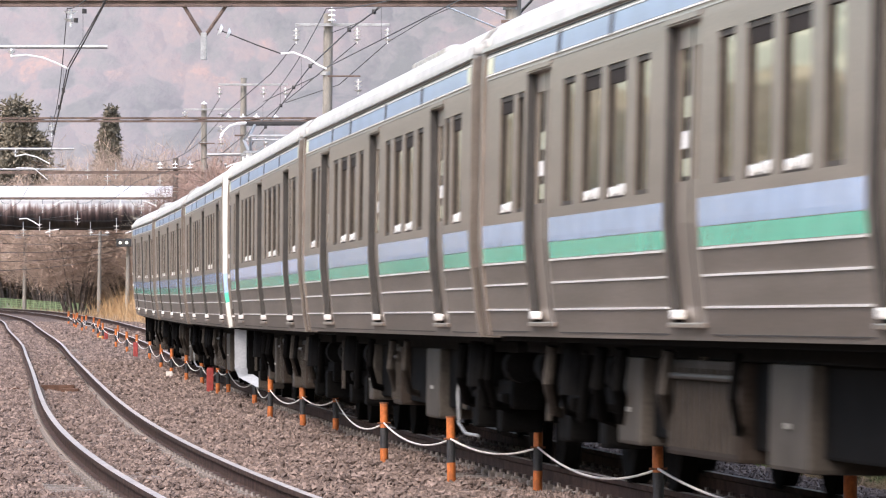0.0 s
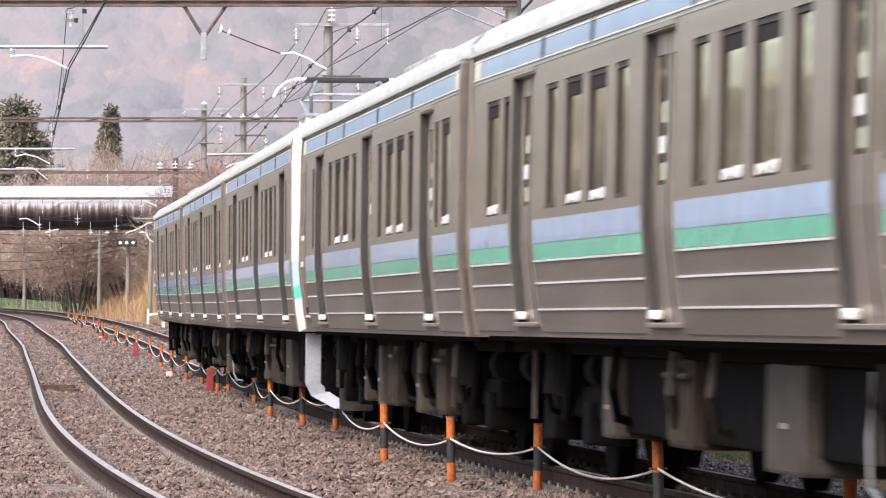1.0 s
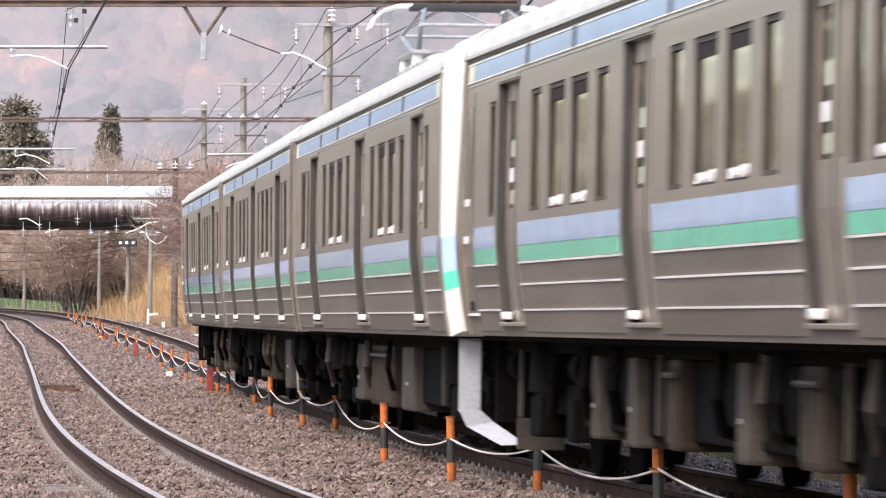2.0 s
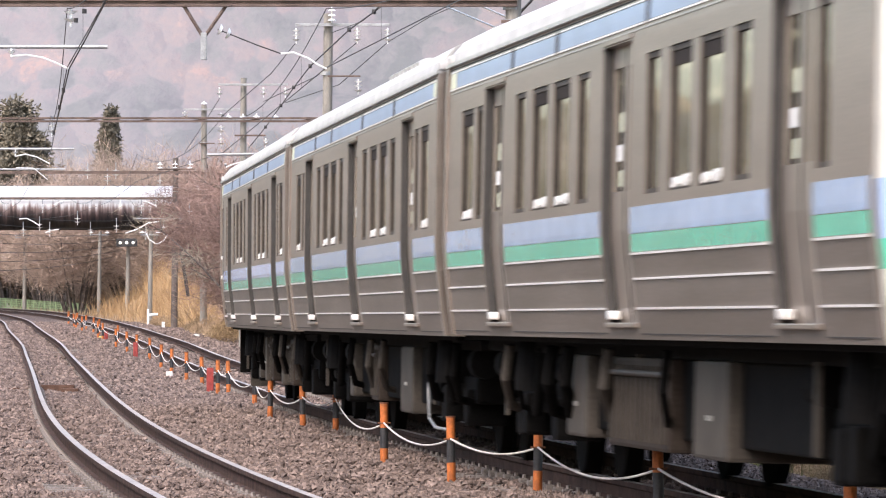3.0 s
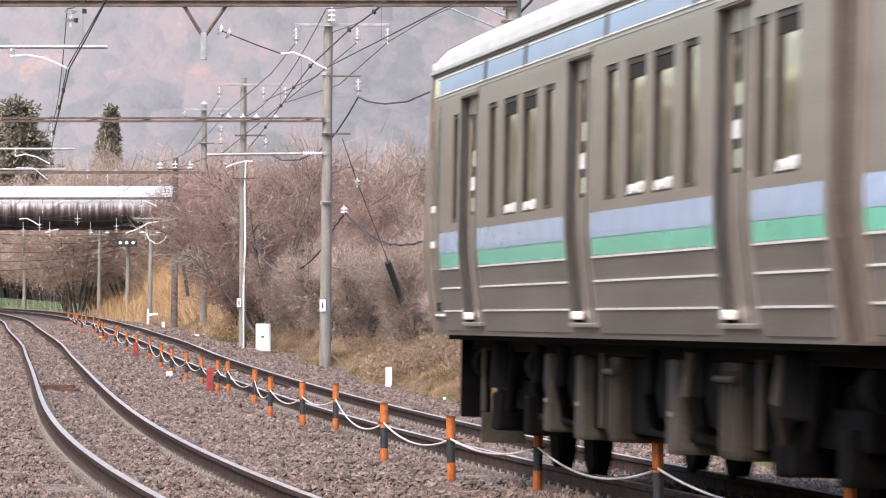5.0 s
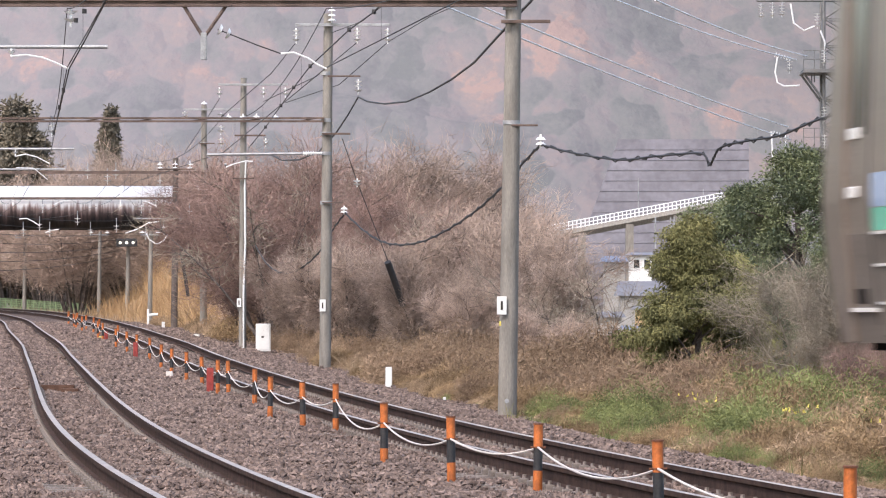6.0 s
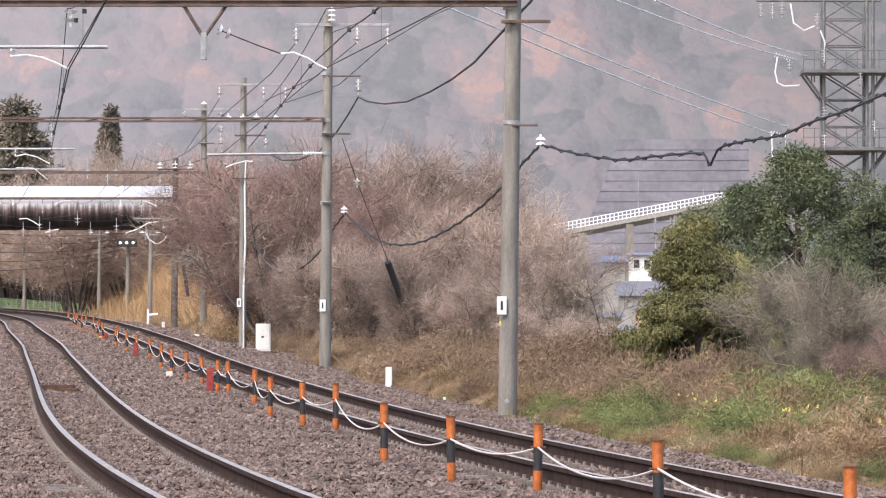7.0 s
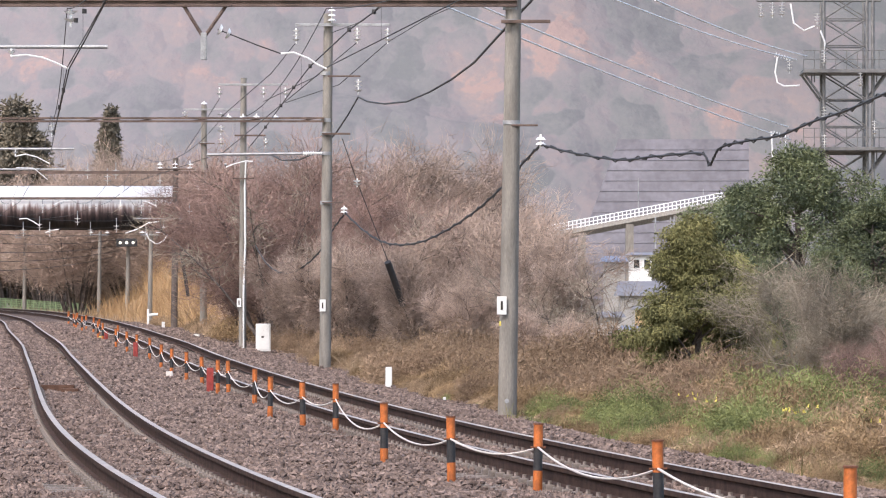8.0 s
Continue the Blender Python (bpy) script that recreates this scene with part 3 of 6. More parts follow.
def make_wheelset(parent, x, y):
    bm = bmesh.new()
    for s in (-1, 1):
        rod(bm, (s * 0.475, 0, 0), (s * 0.60, 0, 0), 0.43, seg=28)
        rod(bm, (s * 0.470, 0, 0), (s * 0.50, 0, 0), 0.455, seg=28)
        rod(bm, (s * 0.60, 0, 0), (s * 0.615, 0, 0), 0.12, seg=12)
        box(bm, s * 0.60, s * 0.612, -0.05, 0.05, 0.12, 0.36)
    rod(bm, (-0.8, 0, 0), (0.8, 0, 0), 0.075, seg=12)
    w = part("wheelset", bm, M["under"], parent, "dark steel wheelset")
    w.matrix_basis = Matrix.Translation((x, y, 0.43))
    return w


def make_bogie(car, y):
    bm = bmesh.new()
    for s in (-1, 1):
        box(bm, s * 0.78, s * 1.02, y - 1.45, y + 1.45, 0.46, 0.68, 0.03)
        for yy in (y - 1.05, y + 1.05):
            box(bm, s * 0.74, s * 1.08, yy - 0.17, yy + 0.17, 0.28, 0.58, 0.03)
            rod(bm, (s * 0.93, yy - 0.25, 0.55), (s * 0.93, yy - 0.25, 0.80), 0.09, seg=12)
            rod(bm, (s * 0.93, yy + 0.25, 0.55), (s * 0.93, yy + 0.25, 0.80), 0.09, seg=12)
        rod(bm, (s * 0.98, y, 0.62), (s * 0.98, y, 0.98), 0.26, 0.24, 18)
        rod(bm, (s * 1.10, y - 0.2, 0.45), (s * 1.10, y - 0.5, 0.92), 0.04, seg=10)
        box(bm, s * 0.95, s * 1.12, y + 0.30, y + 0.52, 0.30, 0.60, 0.02)
    box(bm, -1.0, 1.0, y - 0.22, y + 0.22, 0.50, 0.78, 0.03)
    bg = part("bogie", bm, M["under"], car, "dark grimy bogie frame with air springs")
    return bg


def make_car(kind, label):
    """kind: cab (driving car with a white front and a pantograph), mid, tail."""
    cab, tail = kind == "cab", kind == "tail"
    rear = HALF - (0.42 if tail else 0.0)
    front = -HALF + (0.7 if cab else 0.0)
    car = thing("rail_car", None, None, label, "train car", group="cars of the train")
    for s in (-1, 1):
        part("side_wall", side_wall(s, cab, tail), [M["steel"], M["steel_low"]], car, "brushed stainless steel side wall, darker below the stripes")
        for d in DOORS:
            for a, b in ((d - DW, d), (d, d + DW)):
                lf = part("door_leaf", door_leaf(s, a, b), M["door"], car, "stainless steel sliding door leaf")
                bm = box(bmesh.new(), s * (1.475 - 0.074), s * (1.475 - 0.080), a + 0.11, b - 0.11, 1.92, 2.71)
                part("door_glass", bm, M["glass"], lf)
                if s < 0:
                    rows = ((0.20, 0.36, 2.26, 2.40, "paper"), (0.20, 0.36, 2.02, 2.09, "paper"), (0.20, 0.36, 1.97, 2.018, "sign")) if a < d - 0.1 else ((0.18, 0.30, 2.30, 2.42, "sign"), (0.24, 0.40, 2.12, 2.22, "paper"), (0.16, 0.30, 1.96, 2.06, "sign"))
                    for u0, u1, z0, z1, k in rows:
                        part("notice", box(bmesh.new(), s * 1.402, s * 1.406, a + u0, a + u1, z0, z1), M[k], lf, "pale paper notice")
            # shade of the recessed jambs, drawn as dark strips on both edges
            bm = strip(s, d + DW - 0.04, d + DW - 0.002, 1.10, 2.83, -0.006, 0.05)
            part("door_seal", bm, M["rubber"], car, "dark strip painted for the shade of the door jamb")
            bm = strip(s, d - DW + 0.002, d - DW + 0.02, 1.10, 2.83, -0.02, 0.035)
            part("door_seal", bm, M["rubber"], car, "dark strip painted for the shade of the door jamb")
            part("door_gap", strip(s, d - 0.008, d + 0.008, 1.10, 2.83, -0.056, 0.01), M["rubber"], car)
            bm = strip(s, d - DW, d + DW, 2.84, 2.87, 0.012, 0.02)
            part("door_hood", bm, M["steel"], car)
            bm = box(bmesh.new(), s * 1.30, s * 1.430, d - DW, d + DW, 1.085, 1.115, 0.006)
            part("door_step", bm, M["steel"], car, "worn steel door step")
            # specular glare at the step, put in as a small bright plate
            bm = box(bmesh.new(), s * 1.36, s * 1.428, d + 0.42, d + DW - 0.04, 1.135, 1.19, 0.012)
            part("step_plate", bm, M["bead"], car, "bright plate painted for the glare on the door step")
        for a, b in WINS:
            if (cab and a < -8.0) or (tail and a > 7.8):
                continue
            bm = box(bmesh.new(), s * 1.440, s * 1.446, a, b, 1.88, 2.72)
            w = part("window", bm, M["glass"], car)
            bm = bmesh.new()
            for y0, y1, z0, z1 in ((a, a + 0.025, 1.883, 2.717), (b - 0.025, b, 1.883, 2.717), (a + 0.025, b - 0.025, 1.883, 1.91), (a + 0.025, b - 0.025, 2.685, 2.717)):
                box(bm, s * 1.425, s * 1.464, y0, y1, z0, z1)
            part("window_frame", bm, M["undergrey"], w, "dark grey window frame")
            if b - a > 0.7:
                # flat dark strip laid over the top of the wide pane
                bm = box(bmesh.new(), s * 1.450, s * 1.4575, a + 0.03, b - 0.03, 2.60, 2.684)
                part("top_recess", bm, M["darkstrip"], w, "dark strip across the top of the wide window")
                bm = box(bmesh.new(), s * 1.450, s * 1.470, a + 0.10, a + 0.34, 1.895, 1.965, 0.02)
                part("window_latch", bm, M["bead"], w, "bright window catch plate")
                bm = box(bmesh.new(), s * 1.450, s * 1.470, b - 0.36, b - 0.14, 1.895, 1.955, 0.02)
                part("window_latch", bm, M["bead"], w, "bright window catch plate")
        edges = [front + (0.25 if cab else 0.06)] + sum(([d - DW - 0.06, d + DW + 0.06] for d in DOORS), []) + [8.58 if tail else HALF - 0.06]
        for a, b in zip(edges[::2], edges[1::2]):
            part("green_stripe", strip(s, a, b, 1.542, 1.648), M["green"], car, "green stripe film")
            part("blue_stripe", strip(s, a, b, 1.652, 1.812), M["blue"], car, "light blue stripe film")
            for z in (1.524, 1.373, 1.195):
                part("bead", strip(s, a, b, z, z + 0.013, 0.010, 0.01), M["bead"], car, "bright raised bead")
            part("sill_panel", strip(s, a + 0.1, b - 0.1, 1.045, 1.052, 0.006, 0.006), M["rubber"], car)
        part("top_stripe", strip(s, front + 0.62, rear - 0.62, 2.918, 3.034, 0.006), M["topband"], car, "blue stripe film under the gutter")
        for z in (2.874, 2.902, 3.038):
            part("bead", strip(s, front + 0.2, rear - 0.2, z, z + 0.011, 0.010 if z > 2.9 else 0.006, 0.01), M["bead"] if z > 2.9 else M["gutter"], car, "bright raised bead")
        part("cantrail_groove", strip(s, front + 0.1, rear - 0.1, 3.064, 3.072, 0.004, 0.004), M["rubber"], car)
        for yy in (front + 0.25, rear - 0.55):
            part("side_sign", strip(s, yy, yy + 0.30, 2.918, 3.034, 0.008), M["sign"], car, "pale destination sign")
        for yy in (-5.2, -1.4, 2.9, 5.4):
            part("vent_louvre", strip(s, yy, yy + 0.13, 2.905, 3.05, 0.012), M["rubber"], car, "dark louvre")
        bm = strip(s, front, rear, 3.088, 3.115, 0.035, 0.045)
        part("gutter", bm, M["gutter"], car, "bright rain gutter")
        for yy in (front, rear - 0.12):
            bm = strip(s, yy, yy + 0.12, 1.02, 3.087, 0.022, 0.03)
            part("corner_post", bm, M["steel"], car)
        for yy in (front - 0.02, rear - 0.16):
            bm = box(bmesh.new(), s * 1.25, s * 1.485, yy, yy + 0.18, 3.118, 3.19, 0.02)
            part("gutter_end", bm, M["roof"], car, "white gutter end block")
    # roof
    rp = [(1.462, 3.11), (1.445, 3.20), (1.36, 3.30), (1.15, 3.41), (0.6, 3.49), (0, 3.52)]
    full = rp + [(-x, z) for x, z in rp[-2::-1]]
    bm = bmesh.new()
    rows = [[bm.verts.new((x, y, z)) for x, z in full] for y in (front, rear)]
    for k in range(len(full) - 1):
        bm.faces.new((rows[0][k], rows[0][k + 1], rows[1][k + 1], rows[1][k]))
    bmesh.ops.recalc_face_normals(bm, faces=bm.faces)
    bmesh.ops.solidify(bm, geom=bm.faces[:], thickness=0.05)
    part("roof", bm, M["roof"], car, "pale painted roof with soot")
    bm = box(bmesh.new(), -0.98, 0.98, -1.9, 1.9, 3.40, 3.565, 0.06)
    ac = part("air_conditioner", bm, M["roof"], car, "pale roof air conditioner")
    for yy in np.arange(-1.5, 1.6, 0.5):
        part("grille", box(bmesh.new(), -1.0, -0.985, yy - 0.16, yy + 0.16, 3.47, 3.53), M["gutter"], ac)
    for yy in (-7.6, -6.0, -4.4, 4.4, 6.0, 7.6):
        part("roof_vent", box(bmesh.new(), -0.85, -0.35, yy - 0.35, yy + 0.35, 3.43, 3.56, 0.03), M["roof"], car, "pale roof ventilator box")
    # ends, floor, ceiling
    for yy, e in ((front, 0.05), (rear - 0.05, 0.05)):
        bm = bmesh.new()
        loop = [(x, z) for x, z in PROF] + rp[1:] + [(-x, z) for x, z in rp[-2:0:-1]] + [(-x, z) for x, z in PROF[::-1]]
        va = [bm.verts.new((x * 0.985, yy, z)) for x, z in loop]
        vb = [bm.verts.new((x * 0.985, yy + e, z)) for x, z in loop]
        bm.faces.new(va)
        bm.faces.new(vb[::-1])
        for k in range(len(loop)):
            bm.faces.new((va[k], vb[k], vb[(k + 1) % len(loop)], va[(k + 1) % len(loop)]))
        bmesh.ops.recalc_face_normals(bm, faces=bm.faces)
        part("end_wall", bm, M["steel"], car)
    part("floor", box(bmesh.new(), -1.31, 1.31, front + 0.06, rear - 0.06, 0.98, 1.08), M["under"], car)
    part("ceiling", box(bmesh.new(), -1.36, 1.36, front + 0.06, rear - 0.06, 2.93, 2.98), M["interior"], car, "pale interior ceiling")
    for s in (-1, 1):
        part("ceiling_lamp", box(bmesh.new(), s * 0.42, s * 0.54, front + 0.8, HALF - 0.8, 2.885, 2.928, 0.01), M["tubelamp"], car, "lit tube lamp under the ceiling")
        for c in (-3.275, 3.275):
            bm = box(bmesh.new(), s * 0.86, s * 1.33, c - 2.2, c + 2.2, 1.45, 1.58, 0.04)
            box(bm, s * 1.22, s * 1.33, c - 2.2, c + 2.2, 1.58, 1.98, 0.04)
            part("bench_seat", bm, M["seat"], car, "blue bench seat")
            bm = rod(bmesh.new(), (s * 1.05, c - 2.2, 2.75), (s * 1.05, c + 2.2, 2.75), 0.02)
            part("luggage_rack", bm, M["bead"], car)
    # gangway
    if not tail:
        part("gangway", box(bmesh.new(), -0.5, 0.5, HALF, HALF + 0.25, 1.05, 3.05, 0.03), M["rubber"], car, "dark gangway bellows")
    if not cab:
        part("gangway", box(bmesh.new(), -0.5, 0.5, -HALF - 0.25, -HALF, 1.05, 3.05, 0.03), M["rubber"], car, "dark gangway bellows")
    part("coupler", rod(bmesh.new(), (0, -HALF - 0.25, 0.88), (0, HALF + 0.25, 0.88), 0.09, seg=10), M["under"], car)
    # underfloor boxes
    rng = random.Random({"cab": 5, "mid": 9, "tail": 14}[kind])
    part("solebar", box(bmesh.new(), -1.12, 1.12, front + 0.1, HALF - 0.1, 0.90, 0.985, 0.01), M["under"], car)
    plan = {"cab": [(3.6, 1.0, "undergrey", .34), (-0.3, 2.75, "underbrown", .32), (-2.6, 1.3, "undergrey", .32)],
            "mid": [(4.0, 0.5, "undergrey", .36), (0.6, 0.9, "underbrown", .36), (-3.4, 1.3, "undergrey", .30)],
            "tail": [(3.9, 0.32, "undergrey", .34), (2.1, 0.36, "undergrey", .32), (0.2, 0.45, "underbrown", .34), (-2.4, 0.4, "undergrey", .32), (-4.9, 0.7, "underbrown", .34)]}[kind]
    # near-black filler stands in for the shade between the cabinets
    part("equipment_bay", box(bmesh.new(), -1.06, 1.06, -5.25, 5.25, 0.40, 0.905, 0.02), M["under"], car, "near-black filler block for the shade between underfloor cabinets")
    for s in (-1, 1):
        for y0, ln, k, zb in plan:
            yy = y0 if s < 0 else -y0 - ln
            xo = 1.15
            bm = box(bmesh.new(), s * 0.35, s * xo, yy, yy + ln, zb, 0.90, 0.025)
            ub = part("equipment_box", bm, M[k], car, {"undergrey": "grey underfloor cabinet", "underbrown": "brown ribbed underfloor cabinet"}[k])
            if k == "underbrown":
                for q in np.arange(yy + 0.12, yy + ln - 0.05, 0.22):
                    part("rib", box(bmesh.new(), s * xo, s * (xo + 0.02), q, q + 0.03, zb + 0.05, 0.85), M["undergrey"], ub)
                part("pipe", rod(bmesh.new(), (s * (xo + 0.03), yy, 0.80), (s * (xo + 0.03), yy + ln, 0.80), 0.02), M["undergrey"], ub)
            else:
                part("clasp", box(bmesh.new(), s * xo, s * (xo + 0.015), yy + ln * 0.44, yy + ln * 0.54, 0.55, 0.58), M["gutter"], ub)
        for q in range(7):
            yy = rng.uniform(-8.6, 8.6)
            r = rng.uniform(0.02, 0.05)
            bm = tube(bmesh.new(), [(s * 1.2, yy, 0.95), (s * 1.22, yy + 0.05, 0.7), (s * 1.15, yy + 0.25, 0.5), (s * 0.95, yy + 0.4, 0.45)], r, 8)
            part("air_pipe", bm, M["under"] if q % 4 else M["undergrey"], car)
        for yy in (-5.4,) if kind == "mid" else ():
            bm = tube(bmesh.new(), [(s * 1.16, yy, 0.88), (s * 1.17, yy, 0.55), (s * 1.16, yy - 0.02, 0.30), (s * 1.12, yy - 0.20, 0.22), (s * 1.05, yy - 0.52, 0.21)], 0.014, 8)
            part("drain_pipe", bm, M["galv"], car, "grey bent drain pipe")
        for yy in (-5.6, 1.1, 8.2):
            part("hanger_strap", box(bmesh.new(), s * 1.12, s * 1.15, yy, yy + 0.06, 0.42, 0.92), M["undergrey"], car)
        for yy in (-8.9, -5.3, 5.3, 8.9):
            part("air_tank", rod(bmesh.new(), (s * 1.0, yy - 0.05, 0.80), (s * 1.0, yy + 0.32, 0.80), 0.13, seg=14), M["under"], car)
    wheels = []
    for yb in (-6.9, 6.9):
        bg = make_bogie(car, yb)
        for dy in (-1.05, 1.05):
            wheels.append((bg, yb + dy))
    for bg, yy in wheels:
        make_wheelset(bg, 0, yy)
    if tail:
        make_rear(car, rear)
    if cab:
        make_front(car)
        make_pantograph(car, 5.6)
    return car


def make_front(car):
    """White moulded front with stripes, cab windows, skirt and coupler."""
    y = -HALF + 0.7
    loop = [(prof_x(z) + 0.012, z) for z in (1.015, 1.215, 1.30, 1.37, 1.51, 1.79, 2.3, 2.785, 2.97, 3.11)] + [(1.457, 3.20), (1.372, 3.312), (1.16, 3.422), (0.605, 3.502), (0, 3.532)]
    full = loop + [(-x, z) for x, z in loop[-2::-1]]
    bm = bmesh.new()
    ra = [bm.verts.new((x, y + 0.03, z)) for x, z in full]
    rb = [bm.verts.new((x, y - 0.16, z)) for x, z in full]
    rc = [bm.verts.new((x * 0.94, y - 0.24, 2.2 + (z - 2.2) * 0.965)) for x, z in full]
    rd = [bm.verts.new((x * 0.66, y - 0.24, 2.2 + (z - 2.2) * 0.90)) for x, z in full]
    n = len(full)
    for a, b in ((ra, rb), (rb, rc), (rc, rd)):
        for k in range(n):
            f = bm.faces.new((a[k], b[k], b[(k + 1) % n], a[(k + 1) % n]))
            f.material_index = {3: 1, 4: 2}.get(min(k, n - 2 - k), 0)
    bm.faces.new(rd)
    bmesh.ops.recalc_face_normals(bm, faces=bm.faces)
    fr = part("front_mask", bm, [M["white"], M["green"], M["blue"]], car, "white moulded driving front with blue and green stripes")
    for s in (-1, 1):
        part("cab_window", box(bmesh.new(), s * 0.52, s * 1.30, y - 0.252, y - 0.236, 2.05, 2.98, 0.02), M["glassdark"], fr, "dark cab window")
        part("headlight", rod(bmesh.new(), (s * 1.05, y - 0.26, 1.36), (s * 1.05, y - 0.23, 1.36), 0.1, seg=16), M["glassdark"], fr)
        bm = tube(bmesh.new(), [(s * 1.30, y - 0.30, 1.95), (s * 1.30, y - 0.32, 2.9)], 0.015)
        part("handrail", bm, M["bead"], fr)
        # skirt
        bm = bmesh.new()
        box(bm, s * 1.15, s * 1.32, y - 0.05, y + 0.02, 0.42, 1.0, 0.01)
        part("skirt_panel", bm, M["skirt"], car, "pale grey skirt panel")
        bm = bmesh.new()
        vs = [bm.verts.new(p) for p in ((s * 1.32, y - 0.05, 0.44), (s * 1.15, y - 0.05, 0.44), (s * 1.06, y - 0.16, 0.35), (s * 0.82, y - 0.42, 0.18), (s * 1.02, y - 0.40, 0.17), (s * 1.27, y - 0.18, 0.31))]
        bm.faces.new(vs)
        bmesh.ops.solidify(bm, geom=bm.faces[:], thickness=0.04)
        part("snow_plough", bm, M["skirt"], car, "pale grey plough blade")
    part("front_door", box(bmesh.new(), -0.40, 0.40, y - 0.256, y - 0.238, 1.10, 3.0, 0.02), M["white"], fr)
    part("door_window", box(bmesh.new(), -0.26, 0.26, y - 0.262, y - 0.25, 2.1, 2.8, 0.02), M["glassdark"], fr)


def make_rear(car, y):
    """Driving end of the last car: bulged steel cheeks with a pale rim, cab doors, dark skirt and plough."""
    zs = [1.015, 1.10, 1.215, 1.40, 1.53, 1.69, 1.88, 2.3, 2.72, 2.97, 3.11]
    bulge = [0.28, 0.31, 0.36, 0.44, 0.48, 0.48, 0.45, 0.34, 0.20, 0.09, 0.04]
    loop = [(prof_x(z) + 0.004, z, b) for z, b in zip(zs, bulge)] + [(1.449, 3.20, 0.05), (1.362, 3.305, 0.05), (1.15, 3.413, 0.05), (0.6, 3.493, 0.05), (0, 3.522, 0.05)]
    full = loop + [(-x, z, b) for x, z, b in loop[-2::-1]]
    n = len(full)
    bm = bmesh.new()
    ra = [bm.verts.new((x, y - 0.02, z)) for x, z, b in full]
    rb = [bm.verts.new((x * 0.998, y + b, z)) for x, z, b in full]
    rc = [bm.verts.new((x * 0.985, y + b + 0.06, z)) for x, z, b in full]
    rd = [bm.verts.new((x * 0.93, y + b + 0.09, 2.2 + (z - 2.2) * 0.97)) for x, z, b in full]
    for a, b, mi in ((ra, rb, 0), (rb, rc, 1), (rc, rd, 1)):
        for k in range(n):
            f = bm.faces.new((a[k], b[k], b[(k + 1) % n], a[(k + 1) % n]))
            f.material_index = mi
    f = bm.faces.new(rd)
    f.material_index = 1
    bmesh.ops.recalc_face_normals(bm, faces=bm.faces)
    fr = part("rear_mask", bm, [M["steel"], M["white"]], car, "bulged steel cab end with a pale rim")
    for s in (-1, 1):
        for a, b in ((8.64, 8.66), (9.24, 9.26)):
            part("door_seal", strip(s, a, b, 1.10, 2.83, 0.003, 0.004), M["rubber"], car, "dark cab door seam")
        part("cab_door_window", strip(s, 8.76, 9.14, 2.0, 2.72, 0.004, 0.006), M["glassdark"], car, "dark cab door window")
        part("cab_door_step", box(bmesh.new(), s * 1.36, s * 1.43, 8.62, 9.28, 1.16, 1.18), M["bead"], car, "bright cab door sill")
        for z in (1.98, 1.70):
            part("door_catch", box(bmesh.new(), s * 1.476, s * 1.492, 8.90, 9.12, z, z + 0.055, 0.006), M["bead"], car, "bright cab door catch")
        # step recess drawn only as a flat dark strip
        part("step_recess", strip(s, 8.84, 9.12, 1.20, 1.27, 0.004, 0.004), M["darkstrip"], car, "flat dark strip drawn for a step recess")
        part("rear_window", box(bmesh.new(), s * 0.52, s * 1.20, y + 0.235, y + 0.40, 2.15, 2.85, 0.02), M["glassdark"], fr, "dark cab window")
        part("skirt_panel", box(bmesh.new(), s * 0.95, s * 1.20, y - 0.05, y - 0.01, 0.36, 1.0, 0.01), M["under"], car, "dark skirt panel")
        part("plough_blade", box(bmesh.new(), s * 0.70, s * 1.06, y - 0.30, y - 0.26, 0.16, 0.40, 0.01), M["undergrey"], car, "grey plough blade")


def make_pantograph(car, y):
    pg = part("pantograph", box(bmesh.new(), -0.62, 0.62, y - 0.95, y + 0.95, 3.86, 3.90, 0.01), M["galv"], car, "grey folded pantograph on white insulators")
    for s in (-1, 1):
        for yy in (y - 0.8, y + 0.8):
            part("insulator", rod(bmesh.new(), (s * 0.55, yy, 3.49), (s * 0.55, yy, 3.86), 0.07, 0.05, 10), M["porcelain"], pg)
        for e in (-1, 1):
            part("lower_arm", rod(bmesh.new(), (s * 0.5, y + e * 0.35, 3.92), (s * 0.55, y + e * 1.25, 4.14), 0.026), M["galv"], pg)
            part("upper_arm", rod(bmesh.new(), (s * 0.55, y + e * 1.25, 4.14), (s * 0.42, y + e * 0.18, 4.36), 0.022), M["galv"], pg)
    for e in (-1, 1):
        part("cross_tube", rod(bmesh.new(), (-0.55, y + e * 1.25, 4.14), (0.55, y + e * 1.25, 4.14), 0.02), M["galv"], pg)
        part("collector_strip", box(bmesh.new(), -0.56, 0.56, y + e * 0.22 - 0.03, y + e * 0.22 + 0.03, 4.35, 4.41, 0.012), M["wire"], pg, "dark collector strip")
        for s in (-1, 1):
            bm = tube(bmesh.new(), [(s * 0.54, y + e * 0.22, 4.39), (s * 0.70, y + e * 0.22, 4.385), (s * 0.84, y + e * 0.22, 4.34), (s * 0.94, y + e * 0.22, 4.25), (s * 0.99, y + e * 0.22, 4.15)], 0.018)
            part("horn", bm, M["palewire"], pg, "pale curved horn")


cab_car = make_car("cab", "stainless driving car with white front, blue and green stripes")
mid_car = make_car("mid", "stainless middle car with blue and green stripes")
tail_car = make_car("tail", "stainless end car with blue and green stripes")
CARS = [copy_thing(cab_car, Matrix()), copy_thing(mid_car, Matrix()), copy_thing(tail_car, Matrix()), cab_car, mid_car, tail_car]


# ---------------------------------------------------------------- things that move
def y_of(s):
    return float(np.interp(s, DS, DY))


